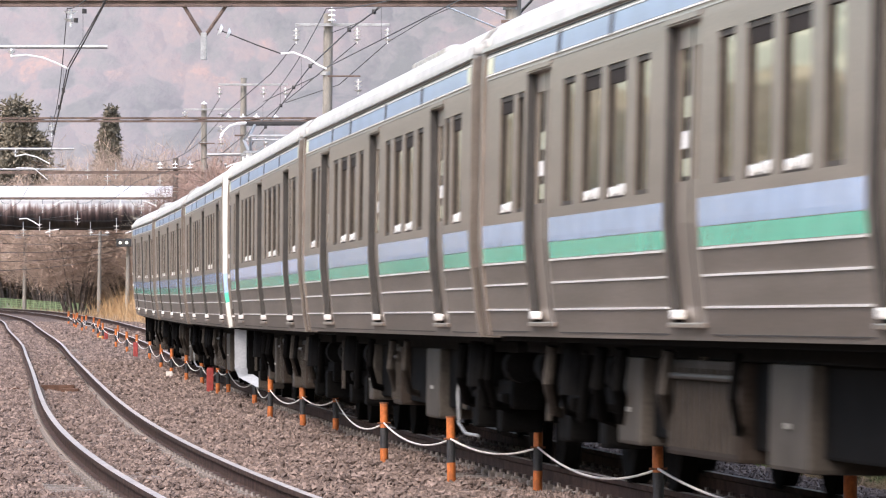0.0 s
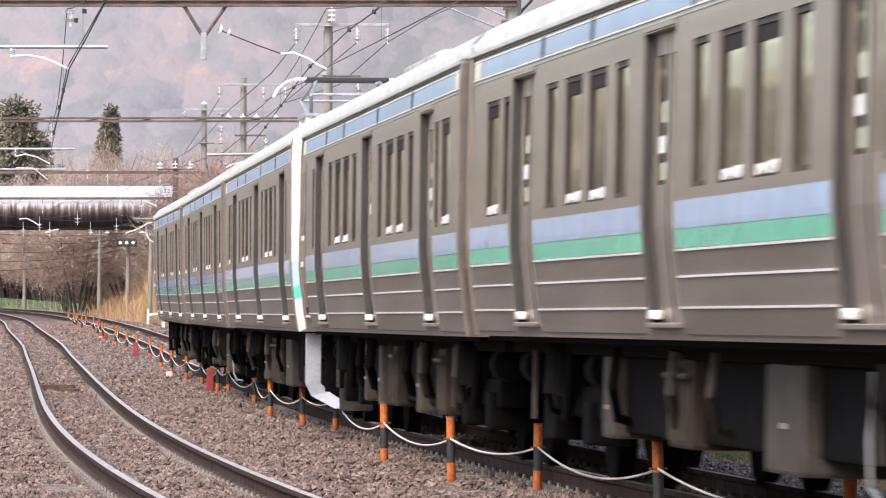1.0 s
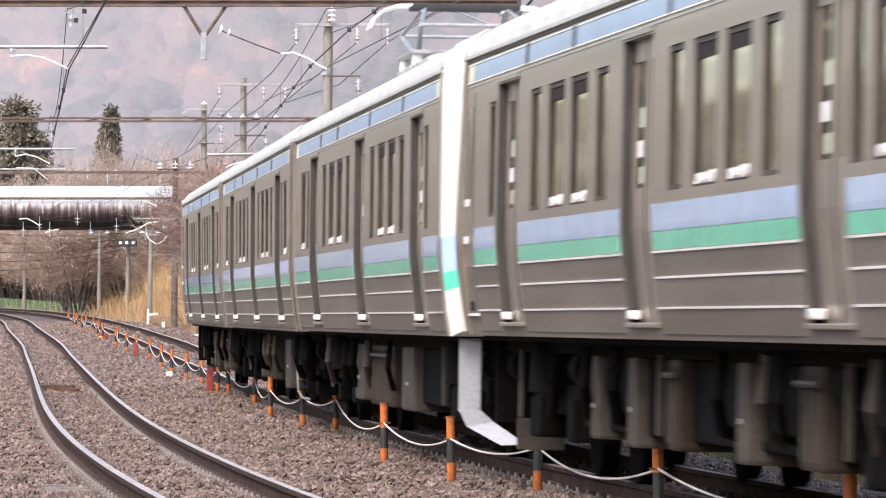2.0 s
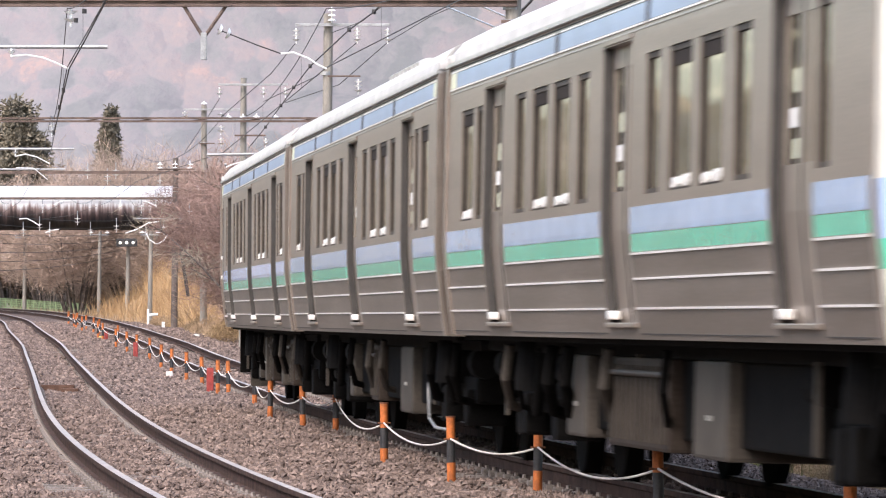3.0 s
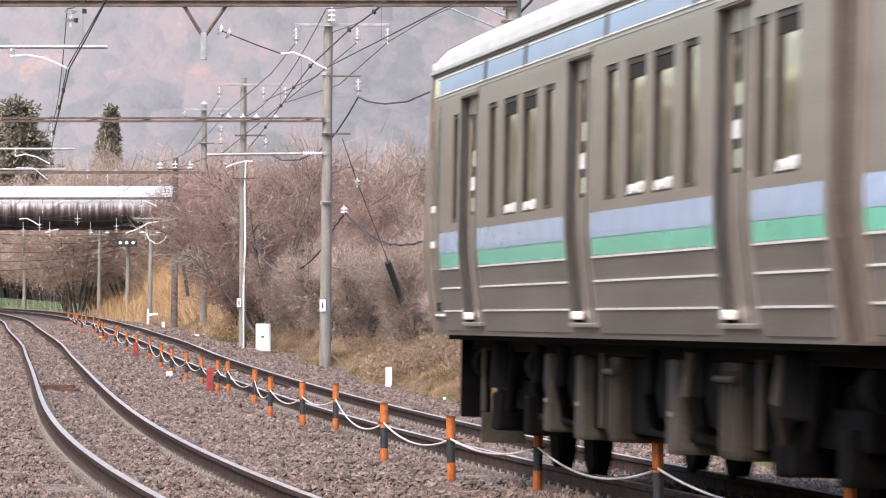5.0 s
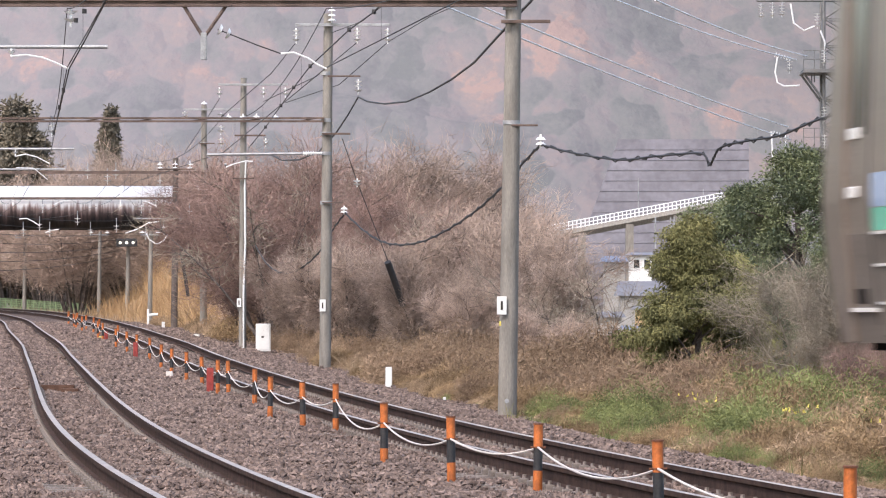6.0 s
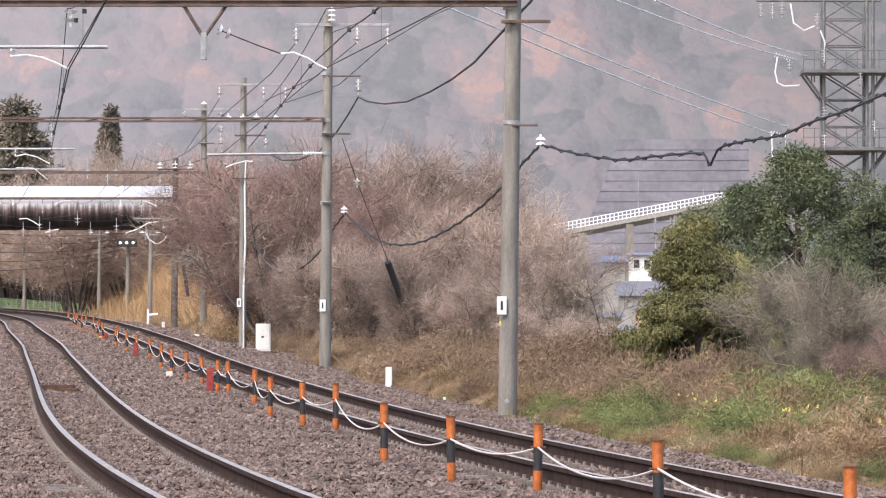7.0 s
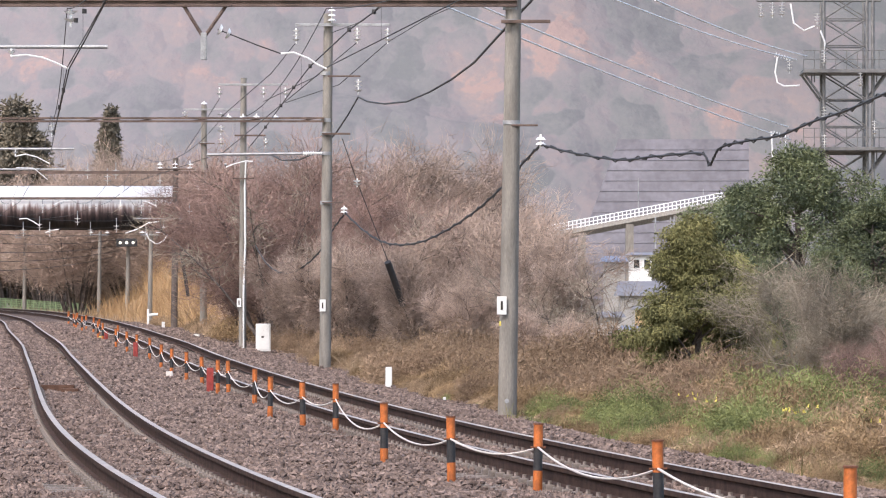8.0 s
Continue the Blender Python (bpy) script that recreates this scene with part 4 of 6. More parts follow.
def car_pose(s):
    """Pose of a car whose middle is at arc length s: it rests on its two bogies."""
    ya, yb = y_of(s - 6.9), y_of(s + 6.9)
    a, b = on_track(ya, 0, 0), on_track(yb, 0, 0)
    lean = float(rail_at((ya + yb) / 2)[2])
    f = (b - a).normalized()
    up = Vector((math.sin(lean), 0, math.cos(lean)))
    r = f.cross(up).normalized()
    u = r.cross(f).normalized()
    m = Matrix((r, f, u)).transposed().to_4x4()
    m.translation = (a + b) / 2
    return m


def motions():
    joint = 70.70 + 2.8 * SPEED  # arc length of the joint before the last car at the start
    for k, car in enumerate(CARS):
        mid = joint + 10.0 - 20.0 * (5 - k)
        rows = [(i / FPS, car_pose(mid - SPEED * i / FPS)) for i in range(0, 241)]
        walk(car, rows)
        for ob in car.children_recursive:
            if ob.name.startswith("wheelset"):
                base = ob.matrix_basis.copy()
                walk(ob, [(i / FPS, base @ Matrix.Rotation(SPEED * i / FPS / 0.43, 4, "X")) for i in range(0, 241)])


# ---------------------------------------------------------------- trees and brush
def blades(name, rng, x, y, h, w, material, label, lean=0.35, zoff=0.0):
    """Grass blades: two-piece tapered strips that bend over."""
    n = len(x)
    z = ground_z(x, y) - 0.02 + zoff
    th = rng.uniform(0, 6.283, n)
    ln = rng.normal(0, lean, n) * h
    la = rng.uniform(0, 6.283, n)
    cx, cy = np.cos(th) * w, np.sin(th) * w
    dx, dy = np.cos(la) * ln, np.sin(la) * ln
    v = np.stack([np.stack([x - cx, y - cy, z], -1), np.stack([x + cx, y + cy, z], -1),
                  np.stack([x + cx * 0.7 + dx * 0.35, y + cy * 0.7 + dy * 0.35, z + h * 0.6], -1), np.stack([x - cx * 0.7 + dx * 0.35, y - cy * 0.7 + dy * 0.35, z + h * 0.6], -1),
                  np.stack([x + dx, y + dy, z + h], -1)], 1).reshape(-1, 3)
    i = (np.arange(n) * 5)[:, None]
    f = (i + np.array([[0, 1, 2, 3]])).tolist() + (i + np.array([[3, 2, 4]])).tolist()
    return tagged(new(name, cloud(name, v.tolist(), f, material)), label, name.replace("_", " "), kind="stuff")


def strips(p, d, w, rng):
    """Thin two-sided slivers from p along d."""
    n = len(p)
    side = np.cross(d, rng.normal(0, 1, (n, 3)))
    side /= np.linalg.norm(side, axis=1)[:, None] + 1e-9
    bend = rng.normal(0, 0.12, (n, 3)) * np.linalg.norm(d, axis=1)[:, None]
    v = np.stack([p - side * w[:, None], p + side * w[:, None], p + d * 0.55 + bend + side * w[:, None] * 0.7, p + d * 0.55 + bend - side * w[:, None] * 0.7, p + d], 1).reshape(-1, 3)
    i = (np.arange(n) * 5)[:, None]
    return v, (i + np.array([[0, 1, 2, 3]])).tolist() + (i + np.array([[3, 2, 4]])).tolist()


def skeleton_of(rng, H, W, stems, sub, spread):
    """Stems, limbs and branches as point runs with radii."""
    runs, ends = [], []
    for s in range(stems):
        a = s * 6.283 / stems + rng.uniform(-0.5, 0.5)
        out = W * 0.5 * rng.uniform(0.35, 0.95) * spread
        top = np.array([math.cos(a) * out, math.sin(a) * out, H * rng.uniform(0.62, 0.92)])
        b0 = np.array([math.cos(a), math.sin(a), 0]) * 0.06 * W
        mid = b0 * 0.5 + top * np.array([0.35, 0.35, 0.5]) + rng.normal(0, 0.05, 3) * H
        t = np.linspace(0, 1, 7)[:, None]
        pts = (1 - t) ** 2 * b0 + 2 * t * (1 - t) * mid + t ** 2 * top
        r = np.linspace(0.0125, 0.0016, 7) * H
        runs.append((pts, r))
        for k in range(sub):
            q = rng.uniform(0.3, 1.0)
            p0 = (1 - q) ** 2 * b0 + 2 * q * (1 - q) * mid + q ** 2 * top
            d = np.array([math.cos(a) * 0.5, math.sin(a) * 0.5, 0.45]) + rng.normal(0, 0.6, 3)
            d[2] = abs(d[2]) * 0.8 if rng.random() < 0.8 else d[2] * 0.3
            L = H * rng.uniform(0.12, 0.30)
            d = d / np.linalg.norm(d) * L
            p1 = p0 + d * 0.5 + rng.normal(0, 0.03, 3) * H
            p2 = p0 + d + np.array([0, 0, 0.02 * H])
            runs.append((np.array([p0, p1, p2]), np.array([0.0030, 0.0020, 0.0007]) * H))
            ends.append((p0, p1, p2))
    return runs, ends


def bare_tree(seed, H, W, stems, sub, twigs, wood, twigmat, label, tw=0.008, spread=1.0):
    rng = np.random.default_rng(seed)
    runs, ends = skeleton_of(rng, H, W, stems, sub, spread)
    t = thing("bare_tree", None, None, label, "tree", group="bare winter trees")
    bm = bmesh.new()
    for pts, r in runs:
        tube(bm, [Vector(p) for p in pts], [float(x) for x in r], 5)
    part("trunk", bm, wood, t, "dark trunk and limbs")
    E = np.array(ends)
    k = rng.integers(0, len(E), twigs)
    q = rng.uniform(0.1, 1.05, twigs)[:, None]
    p = np.where(q < 0.5, E[k, 0] + (E[k, 1] - E[k, 0]) * q * 2, E[k, 1] + (E[k, 2] - E[k, 1]) * (q * 2 - 1))
    p = p + rng.normal(0, 0.035, (twigs, 3)) * H
    d = (E[k, 2] - E[k, 0]) * 0.5 + rng.normal(0, 0.10, (twigs, 3)) * H
    d = d / np.linalg.norm(d, axis=1)[:, None] * (rng.uniform(0.05, 0.15, twigs) * H)[:, None]
    p[:, 2] = np.maximum(p[:, 2], 0.05)
    v, f = strips(p, d, np.full(twigs, tw), rng)
    ob = new("crown", cloud("crown", v.tolist(), f, twigmat))
    ob.parent = t
    tagged(ob, "mass of fine bare twigs", kind="stuff")
    return t


def leaf_tree(seed, H, W, clumps, per, leaf, mats, label, name="evergreen_tree", cone=False, droop=0.0, rad=0.3, rows=1.0):
    rng = np.random.default_rng(seed)
    t = thing(name, None, None, label, "tree")
    bm = bmesh.new()
    tube(bm, [Vector((0, 0, -0.1)), Vector((0.03 * W, 0, H * 0.4)), Vector((0, 0.02 * W, H * 0.92))], [0.028 * H, 0.02 * H, 0.005 * H], 8)
    cs = []
    for k in range(clumps):
        zz = rng.uniform(0.10, 1.0) ** 0.85
        lim = (1 - zz) ** 0.75 + 0.05 if cone else math.sqrt(max(0.03, 1 - (2 * zz - 0.95) ** 2))
        a = rng.uniform(0, 6.283)
        wob = 0.75 + 0.4 * noise.noise((math.cos(a) * 1.3, math.sin(a) * 1.3, zz * 3 + seed))
        rr = W * 0.5 * lim * wob * rng.uniform(0.45, 1.0)
        c = np.array([math.cos(a) * rr, math.sin(a) * rr, zz * H])
        cs.append(c)
        if k % 3 == 0:
            tube(bm, [Vector((0, 0, max(0.1, c[2] - rr * 0.5))), Vector((c[0] * 0.6, c[1] * 0.6, c[2] - rr * 0.12)), Vector(c)], [0.008 * H, 0.005 * H, 0.002 * H], 5)
    part("trunk", bm, M["bark"], t, "dark brown trunk and limbs")
    cs = np.array(cs)
    n = clumps * per
    k = np.repeat(np.arange(clumps), per)
    rc = rad * rng.uniform(0.6, 1.35, clumps)
    off = rng.normal(0, 1, (n, 3))
    off /= np.linalg.norm(off, axis=1)[:, None]
    off *= (rc[k] * rng.uniform(0.3, 1.0, n))[:, None]
    off[:, 2] *= 0.6
    p = cs[k] + off
    d = off / (np.linalg.norm(off, axis=1)[:, None] + 1e-6) + rng.normal(0, 0.6, (n, 3))
    d[:, 2] -= droop
    d = d / np.linalg.norm(d, axis=1)[:, None] * (leaf * rng.uniform(0.6, 1.4, n))[:, None]
    v, f = strips(p, d, leaf * 0.22 * rng.uniform(0.7, 1.3, n), rng)
    ob = new("crown", cloud("crown", v.tolist(), f, mats))
    ob.parent = t
    tagged(ob, "dense clumps of small leaves", kind="stuff")
    return t


def put(t, x, y, scale, turn, dz=0.0):
    t.matrix_basis = Matrix.LocRotScale((x, y, float(ground_z(np.array(x), np.array(y))) - 0.05 + dz), Euler((0, 0, turn)), (scale,) * 3)
    return t


def plant(src, x, y, scale, turn, dz=0.0):
    c = copy_thing(src, Matrix())
    return put(c, x, y, scale, turn, dz)


# thicket beyond the track: sources of one metre class, then copies
tA = bare_tree(1, 6.2, 6.5, 11, 30, 30000, M["bark"], M["twigred"], "leafless red-brown tree in a dense thicket", 0.0068)
tB = bare_tree(2, 6.0, 7.5, 12, 28, 30000, M["bark"], M["twig"], "leafless brown tree in a dense thicket", 0.0068)
tC = bare_tree(3, 4.2, 5.2, 11, 24, 22000, M["bark"], M["twig"], "low brown leafless shrub beside the track", 0.0055)
put(tA, -4.7, 190, 1.0, 0.3)
put(tB, -2.2, 198, 1.07, 1.0)
put(tC, 1.2, 165, 1.0, 2.0)
for s, x, y, k, a in [(tA, -7.2, 232, 0.85, 1.2), (tA, -3.4, 205, 1.0, 2.2), (tB, -0.3, 196, 0.98, 2.9), (tB, 1.6, 188, 0.78, 4.0), (tA, -1.2, 176, 0.72, 5.0), (tC, -2.4, 163, 0.85, 0.8), (tC, -0.6, 152, 0.72, 3.0), (tC, 2.6, 150, 0.75, 1.1), (tC, 0.9, 140, 0.55, 5.2), (tC, 2.0, 126, 0.42, 2.6), (tB, -5.6, 215, 0.8, 3.0), (tC, -3.9, 172, 0.7, 4.4), (tC, -6.6, 210, 0.8, 2.0), (tA, -6.2, 197, 0.92, 4.1), (tA, -5.3, 184, 0.78, 0.9), (tA, 5.75, 79, 0.21, 1.0), (tA, 6.3, 82, 0.24, 3.0)]:
    plant(s, x, y, k, a)
# woods under and behind the bridge
for i in range(26):
    r = random.Random(70 + i)
    s = (tA, tB, tC)[i % 3]
    yy = r.uniform(392, 470)
    xx = -0.098 * yy + (i + r.random()) / 26 * 0.068 * yy
    plant(s, xx, yy, r.uniform(1.0, 1.35) * (1.0 if i % 3 < 2 else 1.5), r.uniform(0, 6.28), 1.0)
for x, y, k in [(-21.8, 352, 1.30), (-18.6, 355, 1.5), (-15.6, 349, 1.45), (-13.6, 338, 1.35), (-25.0, 376, 1.35), (-12.2, 322, 1.2), (-10.6, 292, 1.0)]:
    plant(tB if k > 1.25 else tA, x, y, k, x)

for x, y, k in [(-22.6, 412, 1.75), (-20.4, 405, 1.95), (-18.9, 418, 1.7), (-26.2, 428, 1.6), (-17.2, 402, 1.8)]:
    plant(tB, x, y, k, x * 1.7)

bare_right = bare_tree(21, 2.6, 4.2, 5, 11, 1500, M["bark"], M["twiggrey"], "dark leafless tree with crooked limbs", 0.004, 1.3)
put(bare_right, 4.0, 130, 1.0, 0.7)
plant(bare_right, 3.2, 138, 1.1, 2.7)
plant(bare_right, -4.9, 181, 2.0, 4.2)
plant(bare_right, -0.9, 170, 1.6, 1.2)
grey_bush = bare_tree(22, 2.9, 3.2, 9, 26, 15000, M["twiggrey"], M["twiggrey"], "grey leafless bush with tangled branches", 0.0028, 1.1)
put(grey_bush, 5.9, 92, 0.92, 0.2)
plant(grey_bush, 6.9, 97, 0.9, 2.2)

cedar = leaf_tree(31, 3.3, 3.9, 120, 800, 0.052, M["cedar"], "olive-green young cedar with drooping sprays", "cedar_tree", cone=True, droop=1.1, rad=0.34)
put(cedar, 4.35, 103, 1.0, 0.5)
c2 = plant(cedar, 5.2, 107, 0.82, 2.1)
broad = leaf_tree(32, 5.0, 5.0, 170, 330, 0.065, M["leaf"], "dark green broadleaf evergreen tree", "evergreen_tree", rad=0.42)
put(broad, 7.1, 118, 1.0, 1.0)
plant(broad, 9.4, 121, 0.95, 3.3)
plant(broad, 6.15, 121, 0.84, 4.3)
plant(broad, 6.3, 113, 0.52, 5.0)
plant(broad, 8.2, 112, 0.78, 2.0)
plant(broad, 7.0, 108, 0.56, 0.4)
far_ever = leaf_tree(33, 16, 6.5, 190, 240, 0.34, M["farleaf"], "tall dark evergreen behind the bridge", "evergreen_tree", rad=1.1)
put(far_ever, -30.6, 425, 1.0, 0.0)
plant(far_ever, -33.5, 432, 0.95, 2.0)
far_cone = leaf_tree(34, 13.5, 5.0, 280, 60, 0.22, M["farleaf"], "pointed conifer behind the bridge", "cedar_tree", cone=True, droop=0.4, rad=0.32)
put(far_cone, -23.6, 420, 1.22, 0.0)

# grass and brush beside the track
vr = np.random.default_rng(8)


def scatter(n, y0, y1, d0, d1, power=1.0):
    y = vr.uniform(y0, y1, n)
    d = d0 + (d1 - d0) * vr.uniform(0, 1, n) ** power
    return rail_at(y)[0] + d, y


def patchy(x, y, s, seed, cut):
    keep = np.array([noise.noise((a * s, b * s * 0.35, seed)) > cut for a, b in zip(x, y)])
    return x[keep], y[keep]


x, y = scatter(12000, 30, 88, 2.6, 6.5, 0.9)
x, y = patchy(x, y, 0.9, 2.0, -0.05)
blades("green_grass", vr, x, y, vr.uniform(0.05, 0.34, len(x)), vr.uniform(0.002, 0.006, len(x)), M["grass"], "patches of green grass on the verge", 0.9)
x, y = scatter(30000, 36, 150, 3.0, 9.5, 1.0)
keep = (x - rail_at(y)[0] > 3.55) | (y < 80)
x, y = x[keep], y[keep]
x, y = patchy(x, y, 0.6, 6.0, -0.05)
blades("dry_grass", vr, x, y, vr.uniform(0.06, 0.42, len(x)), vr.uniform(0.0025, 0.006, len(x)), M["dry"], "dry brown grass and weeds on the verge", 0.8)
x, y = scatter(15000, 62, 175, 5.2, 12, 1.0)
x, y = patchy(x, y, 0.5, 9.0, -0.2)
blades("dry_brush", vr, x, y, vr.uniform(0.3, 1.0, len(x)), vr.uniform(0.003, 0.007, len(x)), M["bramble"], "brown dead brush beyond the verge", 0.5)
x, y = scatter(13000, 125, 262, 3.7, 7.0, 1.0)
blades("dry_grass", vr, x, y, vr.uniform(0.1, 0.5, len(x)), vr.uniform(0.004, 0.009, len(x)), M["dry"], "dry grass along the track", 0.9)


def mound(d, y):
    """Rise of the reed bank above the ground sheet."""
    r = np.clip((d - 3.9) / 3.2, 0, 1)
    lump = np.array([noise.noise((a * 0.5, b * 0.11, 17.0)) for a, b in zip(np.ravel(d), np.ravel(y))]).reshape(np.shape(d))
    ends = np.clip((y - 202) / 10, 0, 1) * np.clip((345 - y) / 20, 0, 1)
    return (r * r * (3 - 2 * r) * (2.3 + 1.1 * lump)) * ends - 0.06


def make_reed_bank():
    ys, ds = np.arange(200, 350, 2.0), np.linspace(3.8, 10.5, 15)
    verts = [(float(rail_at(y)[0]) + d, y, float(ground_z(float(rail_at(y)[0]) + d, y) + mound(np.array([d]), np.array([y]))[0])) for y in ys for d in ds]
    n = len(ds)
    faces = [(i * n + j, i * n + j + 1, (i + 1) * n + j + 1, (i + 1) * n + j) for i in range(len(ys) - 1) for j in range(n - 1)]
    me = cloud("reed_bank", verts, faces, M["tan"])
    me.shade_smooth()
    tagged(new("ground", me), "tan earth bank under dead reeds", "bank", kind="structure")


make_reed_bank()
x, y = scatter(26000, 204, 340, 4.0, 8.8, 1.0)
x, y = patchy(x, y, 0.5, 17.0, -0.12)
blades("golden_straw", vr, x, y, vr.uniform(0.4, 1.5, len(x)), vr.uniform(0.007, 0.018, len(x)), M["straw"], "golden dead reeds on the bank", 0.75, mound(x - rail_at(y)[0], y))
x, y = scatter(5000, 290, 400, 3.2, 16, 1.0)
blades("dry_grass", vr, x, y, vr.uniform(0.15, 0.5, len(x)), vr.uniform(0.02, 0.03, len(x)), M["dry"], "far dead grass on the bank", 0.3)
x, y = scatter(700, 60, 90, 4.6, 6.2, 1.0)
x, y = patchy(x, y, 1.4, 30.0, 0.25)
blades("yellow_flowers", vr, x, y, vr.uniform(0.03, 0.07, len(x)), vr.uniform(0.012, 0.022, len(x)), M["yellow"], "yellowing leaves among the grass", 0.6, 0.5)


def weed_clump(seed, H, W, n, size, material, label, up=0.4):
    """A mound of tangled stems and leaves."""
    rng = np.random.default_rng(seed)
    a = rng.uniform(0, 6.283, n)
    r = np.sqrt(rng.uniform(0, 1, n)) * W * 0.5
    lump = np.array([noise.noise((math.cos(q) * 1.5, math.sin(q) * 1.5, seed)) for q in a])
    r *= 1 + 0.4 * lump
    top = H * np.sqrt(np.clip(1 - (r / (W * 0.62)) ** 2, 0.05, 1)) * (0.75 + 0.5 * lump)
    z = top * rng.uniform(0.05, 1.0, n) ** 0.6
    p = np.stack([np.cos(a) * r, np.sin(a) * r, np.maximum(z, 0.01)], -1)
    d = rng.normal(0, 1, (n, 3))
    d[:, 2] += up
    d = d / np.linalg.norm(d, axis=1)[:, None] * (size * rng.uniform(0.5, 1.6, n))[:, None]
    v, f = strips(p, d, size * rng.uniform(0.035, 0.095, n), rng)
    return tagged(new("weed_clump", cloud("weed_clump", v.tolist(), f, material)), label, "weeds", group="weeds on the verge", kind="stuff")


clumps = [weed_clump(51, 0.42, 1.3, 5200, 0.060, M["weed"], "low green weeds on the verge"),
          weed_clump(52, 0.70, 1.5, 6000, 0.070, M["tan"], "tangled dead brown weeds on the verge", 0.8),
          weed_clump(53, 0.5, 1.4, 5500, 0.065, M["dry"], "tangle of dry tan stems on the verge", 0.6),
          weed_clump(54, 0.85, 1.3, 5500, 0.065, M["weed"], "taller green weeds on the verge", 0.2),
          weed_clump(55, 1.15, 2.2, 13000, 0.075, M["bramble"], "dead brown bramble thicket on the verge", 0.7)]
wr = random.Random(12)
for i in range(640):
    yy = 42 + 94 * wr.random() ** 1.25
    dd = 2.7 + 5.7 * wr.random() ** 1.15
    if yy > 84:
        dd = max(dd, 3.75)
    green = noise.noise((yy * 0.06, dd * 0.4, 5.0))
    mix = [0, 3, 1, 2, 3, 0, 1, 2] if green > -0.1 else [1, 2, 1, 0, 2, 4, 3]
    src = wr.choice(mix if yy < 92 else [1, 2, 1, 2, 4, 2, 4, 0])
    if src == 4 and dd < 5.0:
        src = 1
    k = 1.12 * (0.36 if dd < 3.2 else 0.55 if dd < 4.0 else 0.78 if dd < 5.2 else 1.05) * wr.uniform(0.7, 1.25)
    x0 = float(rail_at(yy)[0]) + dd
    plant(clumps[src], x0, yy, k, wr.uniform(0, 6.28))
for i in range(60):
    yy = 112 + 75 * wr.random()
    x0 = float(rail_at(yy)[0]) + 3.9 + 4.5 * wr.random()
    plant(clumps[wr.choice([1, 2, 4, 4, 4])], x0, yy, wr.uniform(0.7, 1.2), wr.uniform(0, 6.28))
for i in range(70):
    yy = 86 + 66 * wr.random()
    x0 = float(rail_at(yy)[0]) + 4.1 + 2.6 * wr.random()
    plant(clumps[wr.choice([4, 4, 1])], x0, yy, wr.uniform(0.55, 0.95), wr.uniform(0, 6.28))
for i in range(36):
    yy = 186 + 100 * wr.random()
    x0 = float(rail_at(yy)[0]) + 3.9 + 2.6 * wr.random()
    plant(clumps[wr.choice([1, 2, 2])], x0, yy, wr.uniform(1.0, 1.9), wr.uniform(0, 6.28))
for i, c in enumerate(clumps):
    put(c, float(rail_at(70 + 6 * i)[0]) + 5.4, 70 + 6 * i, 1.0, i)


# ---------------------------------------------------------------- poles, beams, insulators
def insulator(parent, top, n=2, r=0.075, up=False, step=0.075):
    """A string of porcelain sheds below (or above) a point."""
    s = 1 if up else -1
    bm = bmesh.new()
    x, y, z = top
    r *= 1.35
    rod(bm, (x, y, z), (x, y, z + s * (n * step + 0.06)), 0.018)
    for k in range(n):
        zz = z + s * (0.05 + k * step)
        rod(bm, (x, y, zz), (x, y, zz + s * 0.045), r if not up else r * 0.9, r * 0.45, 12)
    return part("insulator", bm, M["porcelain"], parent, "white porcelain insulator")


def concrete_pole(base, top, r0, r1, label, material="concrete"):
    """A tapered pole with bands; parts are placed in world space."""
    p = thing("catenary_pole", None, None, label, "pole", group="poles along the line")
    b, t = Vector(base), Vector(top)
    part("shaft", rod(bmesh.new(), b - Vector((0, 0, 0.3)), t, r0, r1, 20), M[material], p, smooth=False)
    return p


def arm(p, a, b, r=0.035, k="galv", name="crossarm", label=""):
    return part(name, rod(bmesh.new(), a, b, r, seg=8), M[k], p, label)


def flat_arm(p, a, b, h, k="galvrust", name="crossarm", label=""):
    (x0, y0, z0), (x1, y1, z1) = a, b
    return part(name, box(bmesh.new(), x0, x1, y0 - 0.04, y0 + 0.04, z0 - h / 2, z0 + h / 2, 0.006), M[k], p, label)


def band(p, c, r, h=0.06, k="galv"):
    return part("pole_band", rod(bmesh.new(), (c[0], c[1], c[2] - h / 2), (c[0], c[1], c[2] + h / 2), r, seg=18), M[k], p)


def plate(p, c, w, h, k="wallwhite", label="white number plate with worn marks"):
    pl = part("plate", box(bmesh.new(), c[0] - w / 2, c[0] + w / 2, c[1] - 0.012, c[1], c[2] - h / 2, c[2] + h / 2, 0.004), M[k], p, label)
    if k == "wallwhite":
        part("plate_mark", box(bmesh.new(), c[0] - w * 0.12, c[0] + w * 0.12, c[1] - 0.017, c[1] - 0.0125, c[2] - h * 0.25, c[2] + h * 0.25), M["undergrey"], pl)
    return pl


